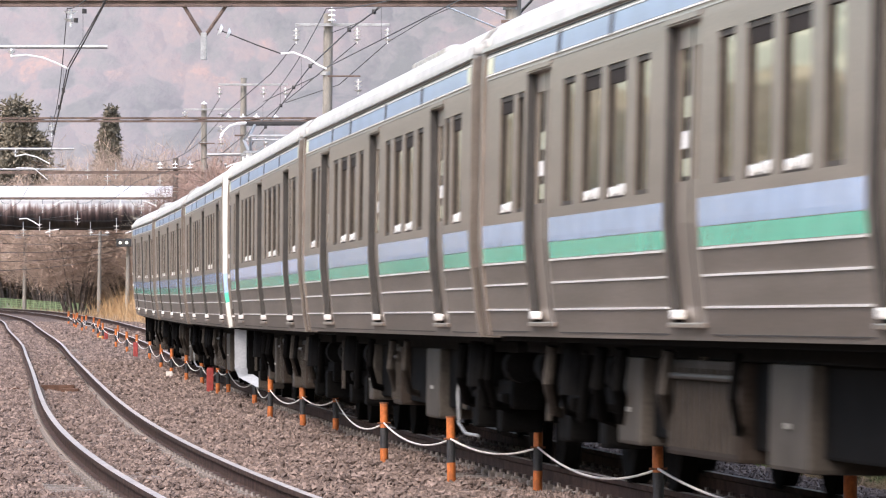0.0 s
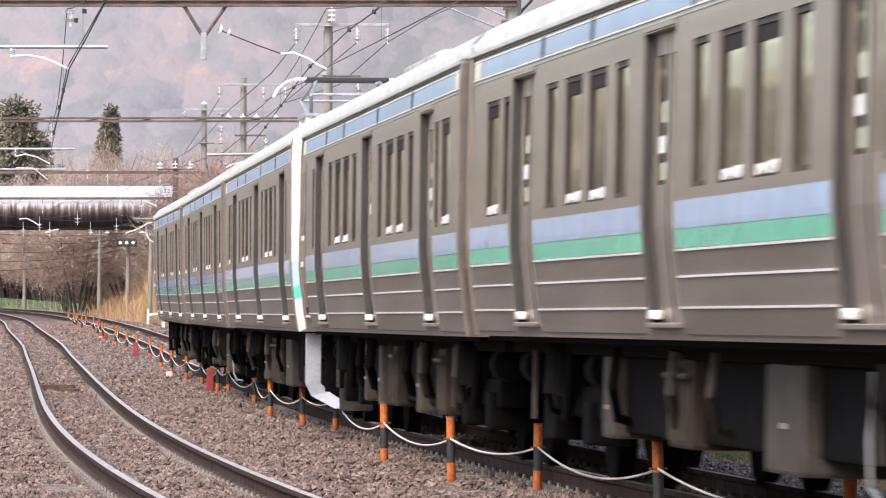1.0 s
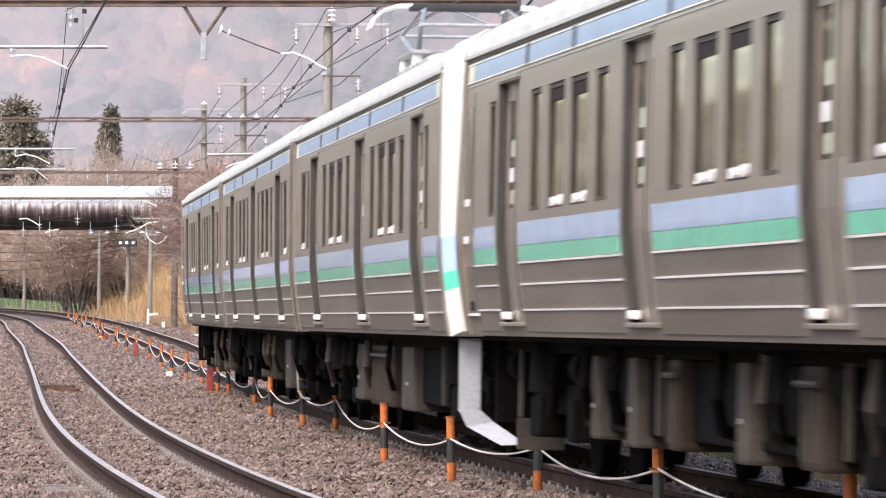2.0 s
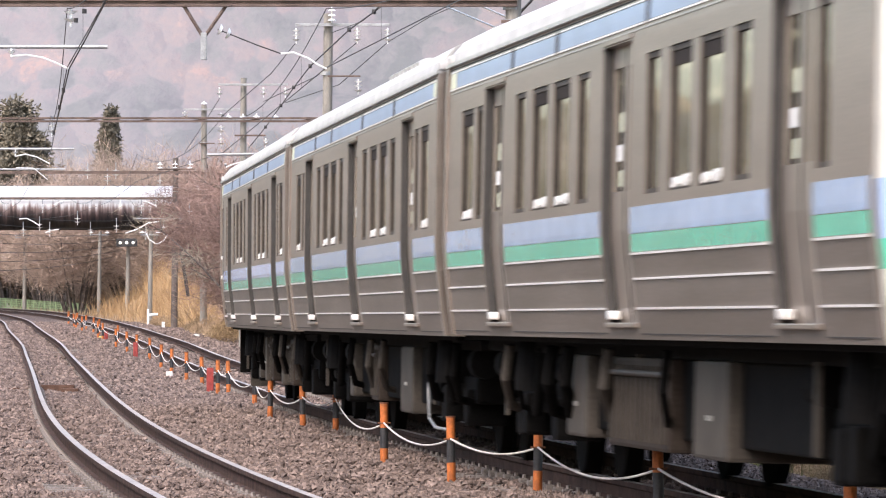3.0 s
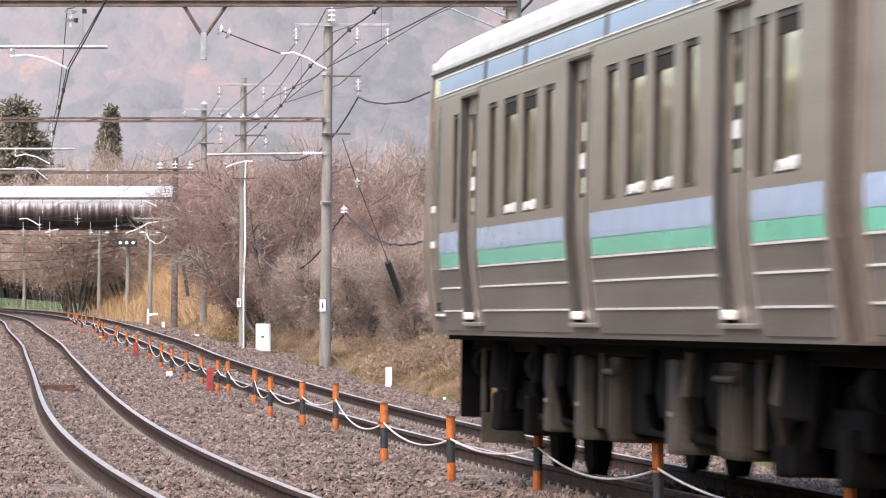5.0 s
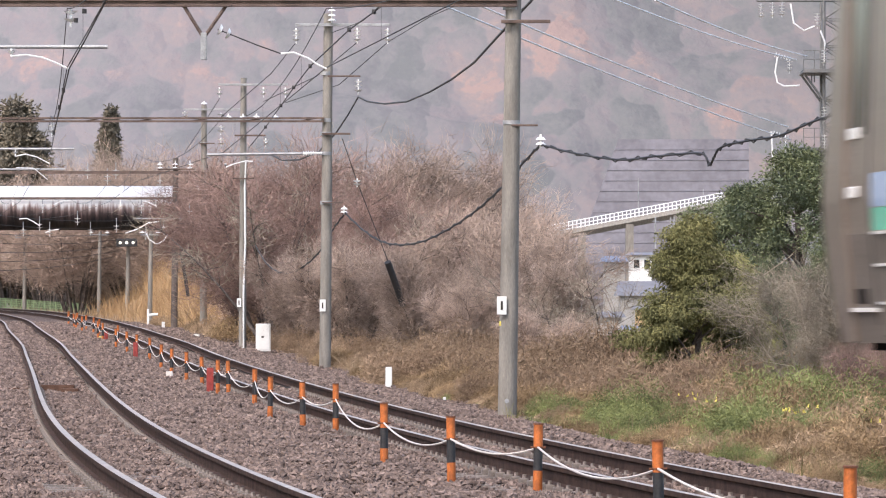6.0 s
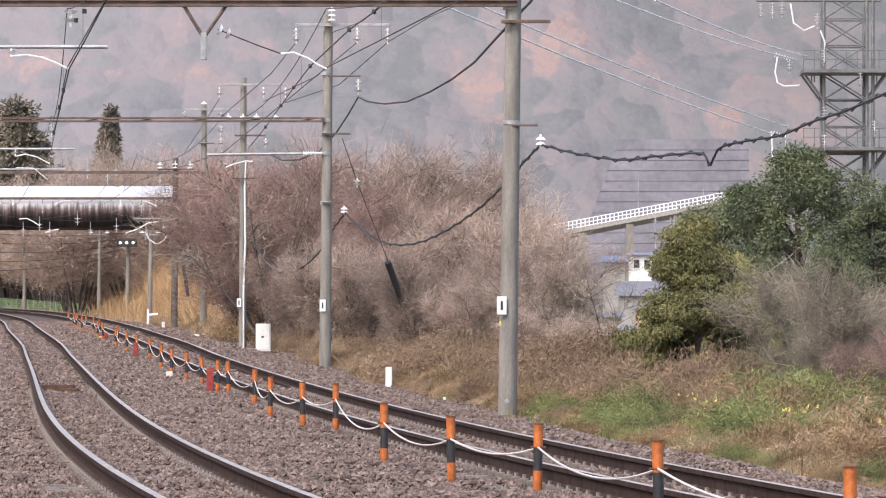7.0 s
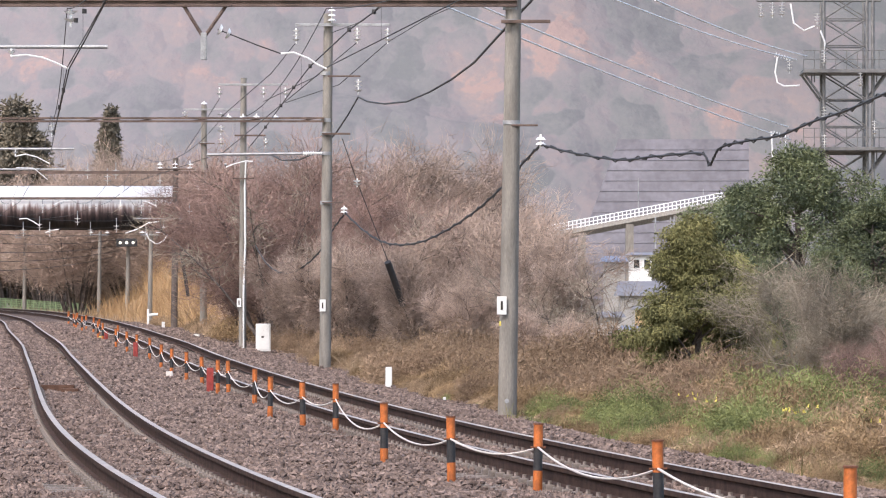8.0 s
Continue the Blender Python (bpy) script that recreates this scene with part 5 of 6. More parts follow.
# nearest concrete pole
p1 = concrete_pole((0.993, 92.00, -0.451), (1.107, 92.00, 6.709), 0.150, 0.118, "tall grey concrete catenary pole beside the verge")
flat_arm(p1, (0.903, 91.80, 5.750), (1.666, 91.80, 5.750), 0.05, label="rusty steel crossarm")
for yy in (14, 38, 217):
    band(p1, (1.063, 92, 1.174 + (560 - yy) * 92 / 10472), 0.138)
plate(p1, (0.912, 91.82, 1.341), 0.15, 0.28)
plate(p1, (0.886, 91.82, 1.060), 0.03, 0.07, "yellow", "yellow tag")
part("hole_ring", rod(bmesh.new(), (0.991, 91.86, -0.142), (0.991, 91.84, -0.142), 0.035, seg=14), M["galv"], p1)
flat_arm(p1, (1.062, 91.90, 4.140), (1.474, 91.90, 4.140), 0.03)
insulator(p1, (1.518, 91.90, 3.789), 2, 0.07, up=True)
# beam across both tracks at the nearest pole
beam = thing("portal_beam", None, None, "rusty steel beam spanning both tracks", "beam", group="beams over the tracks")
part("chord", box(bmesh.new(), -9.6, 1.151, 91.80, 91.9, 5.980, 6.015, 0.004), M["galvrust"], beam)
part("chord", box(bmesh.new(), -9.6, 1.151, 91.80, 91.9, 6.287, 6.067, 0.004), M["galvrust"], beam)
part("web", box(bmesh.new(), -9.6, 1.151, 91.84, 91.86, 6.015, 6.067), M["galvrust"], beam)
left_pole = concrete_pole((-9.8, 92, -0.4), (-9.8, 92, 7.0), 0.15, 0.12, "tall grey concrete catenary pole beside the far verge")
hg = part("drop_bracket", rod(bmesh.new(), (-4.024, 91.80, 5.995), (-3.743, 91.80, 5.540), 0.028), M["galvrust"], beam, "rusty V-shaped drop bracket")
part("drop_bracket", rod(bmesh.new(), (-3.366, 91.80, 5.995), (-3.682, 91.80, 5.540), 0.028), M["galvrust"], beam, "rusty V-shaped drop bracket")
part("drop_stub", box(bmesh.new(), -3.761, -3.664, 91.75, 91.85, 5.154, 5.575, 0.01), M["galv"], beam)
part("bracket_foot", box(bmesh.new(), -4.103, -3.927, 91.72, 91.9, 5.978, 6.022), M["galvrust"], beam)
part("bracket_foot", box(bmesh.new(), -3.471, -3.287, 91.72, 91.9, 5.978, 6.022), M["galvrust"], beam)
insulator(beam, (-5.790, 92.00, 5.971), 2, 0.085, step=0.12)

# second concrete pole
p2 = concrete_pole((-2.974, 149.00, -0.306), (-2.888, 149.00, 8.800), 0.150, 0.115, "tall grey concrete pole with crossarms and insulators")
flat_arm(p2, (-3.723, 148.80, 8.506), (-1.336, 148.80, 8.478), 0.07, "galv", label="grey steel crossarm")
for xx in (524, 632, 686):
    insulator(p2, (1.0 * (xx - 784) * 148.8 / 10472, 148.8, 8.421), 3, 0.075, step=0.11)
insulator(p2, (-2.797, 148.70, 8.558), 3, 0.09, up=True, step=0.12)
flat_arm(p2, (-2.899, 148.80, 7.213), (-2.075, 148.80, 7.213), 0.04)
insulator(p2, (-2.131, 148.80, 7.142), 3, 0.08, step=0.11)
flat_arm(p2, (-3.041, 148.80, 5.764), (-2.330, 148.80, 5.764), 0.05)
flat_arm(p2, (-3.041, 148.80, 4.030), (-2.515, 148.80, 4.030), 0.03)
insulator(p2, (-2.487, 148.80, 3.732), 2, 0.08, up=True, step=0.08)
for yy in (130, 213, 237, 272, 359):
    band(p2, (-2.945, 149, 1.174 + (560 - yy) * 149 / 10472), 0.150, 0.09)
plate(p2, (-3.027, 148.82, 1.444), 0.15, 0.30)
arm(p2, (-5.939, 148.80, 5.238), (-3.524, 148.80, 5.266), 0.035, "galv", "bracket_tube", "pale steel bracket tube")
bm = rod(bmesh.new(), (-3.524, 148.80, 5.266), (-3.041, 148.80, 5.280), 0.03)
for k in range(5):
    rod(bm, (-3.510 + k * 0.06, 148.8, 5.266), (-3.510 + k * 0.06 + 0.03, 148.8, 5.266), 0.075, 0.04, 12)
part("insulator", bm, M["porcelain"], p2, "white porcelain insulator")
beam2 = thing("portal_beam", None, None, "thin rusty beam spanning both tracks", "beam", group="beams over the tracks")
part("chord", box(bmesh.new(), -15.5, -2.988, 148.8, 148.9, 6.054, 6.104), M["galvrust"], beam2)
part("chord", box(bmesh.new(), -15.5, -2.988, 148.8, 148.9, 6.133, 6.182), M["galvrust"], beam2)
for k in range(9):
    x0 = -14.5 + k * 1.35
    part("lacing", rod(bmesh.new(), (x0, 148.85, 6.069), (x0 + 0.6, 148.85, 6.168), 0.018, seg=5), M["galvrust"], beam2)
concrete_pole((-15.6, 149, -0.2), (-15.6, 149, 7.4), 0.15, 0.12, "tall grey concrete pole at the beam's other end")

# slim pole with white conduit
p3 = concrete_pole((-5.966, 176.00, 0.132), (-5.933, 176.00, 8.266), 0.115, 0.09, "slim grey utility pole with white conduit")
part("conduit", tube(bmesh.new(), [(-5.861, 175.85, 5.775), (-5.894, 175.85, 5.036), (-5.877, 175.85, 3.357), (-5.928, 175.85, 1.846), (-5.928, 175.85, 0.166)], 0.028), M["wallwhite"], p3, "white cable conduit")
flat_arm(p3, (-6.681, 175.80, 8.057), (-4.617, 175.80, 8.023), 0.06, "galv")
for xx in (388, 466, 505):
    insulator(p3, ((xx - 784) * 175.8 / 10472, 175.8, 7.973), 2, 0.075, step=0.12)
flat_arm(p3, (-6.681, 175.80, 7.033), (-4.768, 175.80, 7.033), 0.05, "galv")
for xx in (404, 430, 454, 487):
    insulator(p3, ((xx - 784) * 175.8 / 10472, 175.8, 7.033), 1, 0.10, up=True, step=0.1)
flat_arm(p3, (-6.195, 175.80, 6.546), (-5.271, 175.80, 6.546), 0.05)
flat_arm(p3, (-6.245, 175.80, 5.270), (-5.607, 175.80, 5.270), 0.04)
insulator(p3, (-5.271, 175.80, 6.462), 2, 0.07, step=0.1)
plate(p3, (-6.062, 175.85, 1.577), 0.13, 0.26)

# further poles
p4 = concrete_pole((-9.515, 235.00, 0.187), (-9.492, 235.00, 9.567), 0.150, 0.11, "grey concrete pole with crossarm and insulators")
flat_arm(p4, (-10.292, 234.80, 9.380), (-8.049, 234.80, 9.335), 0.07, "galv")
insulator(p4, (-10.247, 234.80, 9.313), 2, 0.10, step=0.13)
for yy in (200, 222, 244):
    insulator(p4, (-8.812, 234.8, 1.174 + (560 - yy) * 234.8 / 10472), 2, 0.12, step=0.16)
insulator(p4, (-9.492, 235.00, 9.567), 1, 0.12, up=True, step=0.1)
for yy in (254, 338):
    band(p4, (-9.504, 235, 1.174 + (560 - yy) * 235 / 10472), 0.16, 0.1)
flat_arm(p4, (-9.686, 234.80, 8.035), (-9.058, 234.80, 8.035), 0.05)
insulator(p4, (-9.686, 234.80, 6.152), 2, 0.10, up=True, step=0.1)
p5 = concrete_pole((-11.909, 262.00, 0.373), (-11.834, 262.00, 8.179), 0.150, 0.12, "dark stained pole with stay wires", "bark")
flat_arm(p5, (-13.700, 261.80, 5.499), (-10.900, 261.80, 5.499), 0.06, "galv")
for xx in (283, 310, 336):
    insulator(p5, ((xx - 784) * 261.8 / 10472, 261.8, 7.674), 2, 0.12, up=True, step=0.16)
flat_arm(p5, (-12.600, 261.80, 7.674), (-10.975, 261.80, 7.674), 0.06)
part("stay", rod(bmesh.new(), (-11.809, 262.00, 5.177), (-11.259, 262.00, 2.050), 0.03), M["wire"], p5)
part("stay_sleeve", rod(bmesh.new(), (-11.609, 262.00, 4.176), (-11.284, 262.00, 2.050), 0.08), M["wire"], p5, "black stay guard")
beam3 = thing("portal_beam", None, None, "far rusty beam spanning both tracks", "beam", group="beams over the tracks")
part("chord", box(bmesh.new(), -24, -9.470, 234.8, 234.9, 6.829, 6.941), M["galvrust"], beam3)
beam4 = thing("portal_beam", None, None, "far pale beam spanning both tracks", "beam", group="beams over the tracks")
part("chord", box(bmesh.new(), -27, -11.809, 261.7, 261.9, 6.353, 6.441), M["galvrust"], beam4)
for bx, by0, by1, bz in ((225, 546, 424, 330), (175, 552, 410, 345), (43, 545, 415, 352), (265, 575, 410, 290)):
    q = concrete_pole(((bx - 784) * bz / 10472, bz, 1.174 + (560 - by0) * bz / 10472), ((bx - 782) * bz / 10472, bz, 1.174 + (560 - by1) * bz / 10472), 0.13, 0.09, "slim distant grey pole beside the line")
    flat_arm(q, ((bx - 800) * bz / 10472, bz - 0.2, 1.174 + (560 - by1 - 6) * bz / 10472), ((bx - 766) * bz / 10472, bz - 0.2, 0), 0.07, "galv")
    for xx in (-14, 14):
        insulator(q, ((bx - 783 + xx) * bz / 10472, bz - 0.2, 1.174 + (560 - by1 - 4) * bz / 10472), 1, 0.12, up=True, step=0.1)

    if bx == 225:
        sx, sz = (bx - 784) * bz / 10472, 1.174 + (560 - 430) * bz / 10472
        sh = part("signal_head", box(bmesh.new(), sx - 0.58, sx + 0.58, bz - 0.5, bz - 0.28, sz - 0.22, sz + 0.22, 0.03), M["black"], q, "black signal head with three lit lamps")
        for k in (-0.36, 0.0, 0.36):
            part("signal_lamp", rod(bmesh.new(), (sx + k, bz - 0.53, sz), (sx + k, bz - 0.50, sz), 0.085, seg=12), M["tubelamp"], sh, "lit pale signal lamp")


# cantilevers of the left-hand track, with their steady arms
def cantilever(x0, x1, y, z, arm_run, label, k="galv"):
    c = thing("cantilever", None, None, label, "cantilever", group="wire supports over the tracks")
    part("tube", rod(bmesh.new(), (x0, y, z), (x1, y, z), 0.032), M[k], c)
    part("steady_arm", tube(bmesh.new(), arm_run, 0.016), M["palewire"], c, "pale curved steady arm")
    return c


c1 = cantilever(-9.7, -5.218, 92, 5.365, [(-6.705, 91.90, 5.211), (-6.485, 91.90, 5.237), (-6.222, 91.90, 5.193), (-6.003, 91.90, 5.106), (-5.818, 91.90, 5.018)], "pale bracket tube with curved steady arm")
insulator(c1, (-6.712, 92.00, 5.356), 1, 0.05, step=0.08)
c2b = cantilever(-15.5, -9.291, 149, 5.386, [(-10.764, 148.90, 5.198), (-10.508, 148.90, 5.255), (-10.223, 148.90, 5.184), (-9.896, 148.90, 5.013)], "pale bracket tube over the far track")
insulator(c2b, (-10.771, 149.00, 5.371), 1, 0.06, step=0.1)
insulator(c2b, (-9.846, 149.00, 6.040), 2, 0.10, step=0.14)
c3 = cantilever(-20.5, -12.521, 196, 6.040, [(-14.143, 195.90, 6.094), (-13.544, 195.90, 6.075), (-13.095, 195.90, 5.701)], "distant bracket tube over the far track")
c4 = cantilever(-7.8, -2.539, 91.7, 5.567, [(-2.513, 91.70, 5.246), (-2.312, 91.70, 5.263), (-2.093, 91.70, 5.176), (-1.918, 91.70, 5.062), (-1.804, 91.70, 5.009)], "curved steady arm at the near track wire")
for ch in c4.children:
    if ch.name.startswith("tube"):
        ch.data = mesh_of("tube", tube(bmesh.new(), [(-3.494, 91.70, 5.622), (-3.275, 91.70, 5.535), (-2.881, 91.70, 5.377), (-2.513, 91.70, 5.246)], 0.011), M["wire"])
bm = bmesh.new()
for xa, ya in ((388, 52), (402, 59)):
    rod(bm, ((xa - 784) * 91.7 / 10472, 91.7, 1.174 + (560 - ya) * 91.7 / 10472), ((xa - 779) * 91.7 / 10472, 91.7, 1.174 + (560 - ya - 2) * 91.7 / 10472), 0.09, 0.05, 14)
part("insulator", bm, M["porcelain"], c4, "white porcelain insulators")
c5 = cantilever(-5.492, -5.435, 148.6, 4.987, [(-5.449, 148.60, 4.920), (-5.236, 148.60, 5.005), (-4.952, 148.60, 5.076), (-4.782, 148.60, 5.062)], "curved steady arm at the second pole")
for xx, yy, zz in ((155, 300, 255), (190, 310, 255), (205, 300, 255), (70, 395, 300), (137, 385, 300), (75, 362, 280), (250, 363, 280), (275, 350, 262), (310, 330, 262), (335, 372, 262), (206, 398, 300), (283, 318, 262), (290, 400, 262), (321, 404, 262), (258, 410, 290), (387, 406, 235), (378, 449, 235), (41, 405, 300), (88, 405, 300), (160, 405, 325)):
    q = thing("hanging_insulator", None, None, "small white insulator hung from a wire support", "insulator", group="distant insulators over the tracks")
    insulator(q, ((xx - 784) * zz / 10472, zz, 1.174 + (560 - yy) * zz / 10472), 2, 0.13, step=0.17)
    part("drop_rod", rod(bmesh.new(), ((xx - 784) * zz / 10472, zz, 1.174 + (560 - yy) * zz / 10472), ((xx - 784) * zz / 10472, zz, 1.174 + (572 - yy) * zz / 10472), 0.02), M["galv"], q)


# pale steady arms of the distant supports
for zz, run in ((296, ((34, 388), (48, 387), (60, 393), (70, 400))), (296, ((95, 363), (106, 357), (122, 355))), (275, ((252, 356), (262, 358), (278, 366))), (290, ((222, 413), (245, 405), (262, 395), (281, 392))), (310, ((80, 412), (92, 408), (104, 406))), (262, ((258, 412), (264, 424), (276, 432), (288, 428), (298, 414)))):
    thing("steady_arm", tube(bmesh.new(), [((px - 784) * zz / 10472, zz, 1.174 + (560 - py) * zz / 10472) for px, py in run], 0.03), M["palewire"], "pale curved steady arm of a distant wire support", "steady arm", group="distant steady arms")


# ---------------------------------------------------------------- wires
def wire(pts, r, label, k="wire", name="wire"):
    return thing(name, tube(bmesh.new(), pts, r, 5), M[k], label, "wire", group="overhead wires")


def overhead(off, zig):
    ys = [-6, 45, 92, 149, 200, 248, 300, 350]
    sup = []
    for i, yy in enumerate(ys):
        x, z, a, h = (float(v) for v in rail_at(yy))
        sup.append(Vector((x + off + zig[i], yy, z + 5.03)))
    for a, b in zip(sup, sup[1:]):
        wire([a, a.lerp(b, 0.5), b], 0.009, "dark contact wire above the track")
        m0, m1 = a + Vector((0, 0, 0.92)), b + Vector((0, 0, 0.92))
        mess = sag(m0, m1, 0.62)
        wire(mess, 0.008, "dark messenger wire above the track")
        n = max(4, int((b - a).length / 9))
        for k in range(1, n):
            f = k / n
            pa = m0.lerp(m1, f) - Vector((0, 0, 0.62 * 4 * f * (1 - f)))
            pb = a.lerp(b, f)
            wire([pa, (pa + pb) / 2, pb], 0.003, "thin dropper between wires", name="dropper")


overhead(0.0, [0.2, 1.34, 0.38, 0.9, 0.2, 0.3, 0.2, 0.2])
overhead(-SEP, [0.2, 0.2, -0.1, 0.1, 0.2, 0.1, 0.2, 0.2])

# feeders with balls
FEED = [(2.4, 45.0, 6.30), (-0.6, 90.0, 6.30), (-1.165, 100.0, 6.32), (-1.68, 106.0, 6.31), (-2.74, 122.0, 6.33), (-3.33, 132.0, 6.28), (-3.89, 142.0, 6.23), (-4.65, 155.0, 6.13), (-5.78, 176.0, 6.18)]
wire(FEED, 0.014, "dark feeder wire with round clips")
for p in FEED[2:8]:
    thing("wire_clip", rod(bmesh.new(), (p[0], p[1], p[2] - 0.04), (p[0], p[1], p[2] + 0.04), 0.038, seg=10), M["wire"], "dark round clip on an overhead wire", "wire clip", group="clips on the wires")
wire([(-4.553, 80.00, 5.452), (-5.449, 90.00, 5.368), (-5.816, 92.00, 5.022), (-7.059, 110.00, 5.323), (-8.129, 125.00, 5.411), (-9.832, 149.00, 5.727)], 0.012, "dark feeder wire with clips")
for xx, yy, zz in ((149, 20, 84), (112, 160, 112), (105, 190, 122), (95, 235, 140), (134, 36, 90)):
    thing("wire_clip", rod(bmesh.new(), ((xx - 784) * zz / 10472, zz, 1.174 + (556 - yy) * zz / 10472), ((xx - 784) * zz / 10472, zz, 1.174 + (564 - yy) * zz / 10472), 0.034, seg=10), M["wire"], "dark round clip on an overhead wire", "wire clip", group="clips on the wires")
for pts, r, lab in (
        ([(-0.987, 110.00, 7.056), (-1.678, 122.00, 7.255), (-2.803, 149.00, 8.317)], 0.010, "dark overhead wire between poles"),
        ([(-3.699, 149.00, 8.075), (-4.645, 160.00, 7.744), (-6.655, 176.00, 7.056)], 0.012, "dark overhead wire between poles"),
        ([(-2.163, 149.00, 8.075), (-3.422, 160.00, 7.668), (-5.345, 176.00, 7.561)], 0.012, "dark overhead wire between poles"),
        ([(-1.394, 149.00, 8.075), (-2.811, 160.00, 7.438), (-4.689, 176.00, 7.527)], 0.012, "dark overhead wire between poles"),
        ([(0.527, 120.00, 7.591), (-0.303, 132.00, 7.855), (-1.394, 149.00, 8.075)], 0.010, "dark overhead wire between poles"),
        ([(-6.655, 176.00, 7.645), (-8.098, 200.00, 7.668), (-10.255, 235.00, 7.682)], 0.012, "dark overhead wire between poles")):
    wire(pts, r, lab)
wire([(1.388, 92.00, 6.094), (0.972, 96.00, 5.803), (0.567, 106.00, 5.729), (0.177, 116.00, 5.826), (-0.289, 126.00, 5.951), (-0.831, 136.00, 6.109), (-1.420, 143.00, 6.308), (-1.881, 147.00, 6.508), (-2.134, 149.00, 6.695)], 0.022, "thick black cable hung from a pole insulator", name="cable")
wire([(-2.134, 149.00, 6.695), (-2.453, 152.00, 6.327), (-2.816, 156.00, 6.015), (-3.388, 162.00, 5.691), (-4.051, 167.00, 5.591), (-4.638, 171.00, 5.681), (-5.277, 176.00, 6.048)], 0.022, "thick black cable hung between poles", name="cable")


def twisted(pts, r, label):
    """A bundled cable with a lashing wound round it."""
    c = thing("bundled_cable", None, None, label, "cable", group="bundled cables along the poles")
    pts = [Vector(p) for p in pts]
    fine = []
    for i in range(len(pts) - 1):
        p0, p1, p2, p3 = pts[max(i - 1, 0)], pts[i], pts[i + 1], pts[min(i + 2, len(pts) - 1)]
        for k in range(8):
            t = k / 8
            fine.append(0.5 * ((2 * p1) + (-p0 + p2) * t + (2 * p0 - 5 * p1 + 4 * p2 - p3) * t * t + (-p0 + 3 * p1 - 3 * p2 + p3) * t ** 3))
    fine.append(pts[-1])
    part("cable_core", tube(bmesh.new(), fine, r * 0.75, 6), M["wire"], c)
    w = [p + Vector((0, math.sin(i * 1.9) * r * 1.5, math.cos(i * 1.9) * r * 1.7)) for i, p in enumerate(fine)]
    part("lashing", tube(bmesh.new(), w, r * 0.5, 5), M["wire"], c)


twisted([(5.143, 66.00, 3.758), (5.091, 68.00, 3.739), (4.854, 71.00, 3.649), (4.636, 74.00, 3.612), (4.382, 77.00, 3.527), (4.044, 79.00, 3.513), (3.751, 80.00, 3.451), (3.628, 80.50, 3.234), (3.527, 81.00, 3.402), (3.016, 84.00, 3.444), (2.579, 86.00, 3.449), (2.006, 89.00, 3.622), (1.520, 92.00, 3.845)], 0.022, "black bundled cable with lashing hung between poles")
twisted([(1.520, 92.00, 3.845), (1.260, 97.00, 3.629), (0.984, 102.00, 3.366), (0.588, 110.00, 3.117), (0.069, 120.00, 2.916), (-0.546, 130.00, 2.788), (-1.239, 138.00, 2.861), (-1.843, 144.00, 3.195), (-2.490, 149.00, 3.792)], 0.024, "black bundled cable sagging between poles")
twisted([(-2.490, 149.00, 3.735), (-2.816, 152.00, 3.424), (-3.188, 156.00, 2.962), (-3.751, 161.00, 2.558), (-4.423, 166.00, 2.379), (-5.046, 171.00, 2.644), (-5.580, 176.00, 3.275)], 0.022, "black bundled cable sagging between further poles")
wire([(-2.533, 149.00, 5.642), (-2.171, 149.60, 4.574), (-1.379, 150.40, 2.524), (-1.024, 151.00, 1.448), (-0.665, 151.50, 0.509)], 0.011, "thin stay wire from pole to ground", name="stay_wire")
thing("stay_guard", rod(bmesh.new(), (-1.407, 150.30, 2.552), (-1.009, 150.90, 1.448), 0.085, seg=14), M["wire"], "black plastic guard tube on a stay wire", "stay guard")
q = thing("stay_insulator", None, None, "white insulator on a stay wire", "insulator")
insulator(q, (-2.170, 149.50, 4.657), 2, 0.08, step=0.08)
wire([(-9.470, 235.00, 7.682), (-9.217, 236.00, 6.132), (-8.962, 237.00, 4.614)], 0.02, "thin stay wire from pole", name="stay_wire")
# pale power lines to the pylon
for a, b in (((6.112, 250.00, 15.020), (23.911, 400.00, 18.515)), ((8.976, 250.00, 14.543), (24.675, 400.00, 18.745)), ((-0.095, 250.00, 14.352), (23.529, 400.00, 13.091)), ((1.337, 250.00, 14.400), (23.338, 400.00, 13.970))):
    wire(sag(a, b, 0.25), 0.045, "pale high-voltage line to the steel pylon", "palewire", "power_line")
for yy in range(7):
    wire(sag(((-784 - 60) * 300 / 10472, 300, 3.5 + yy * 0.5), (-18.5 + yy * 0.3, 332, 4.5 + yy * 0.35), 0.25), 0.014, "thin grey distant wire")

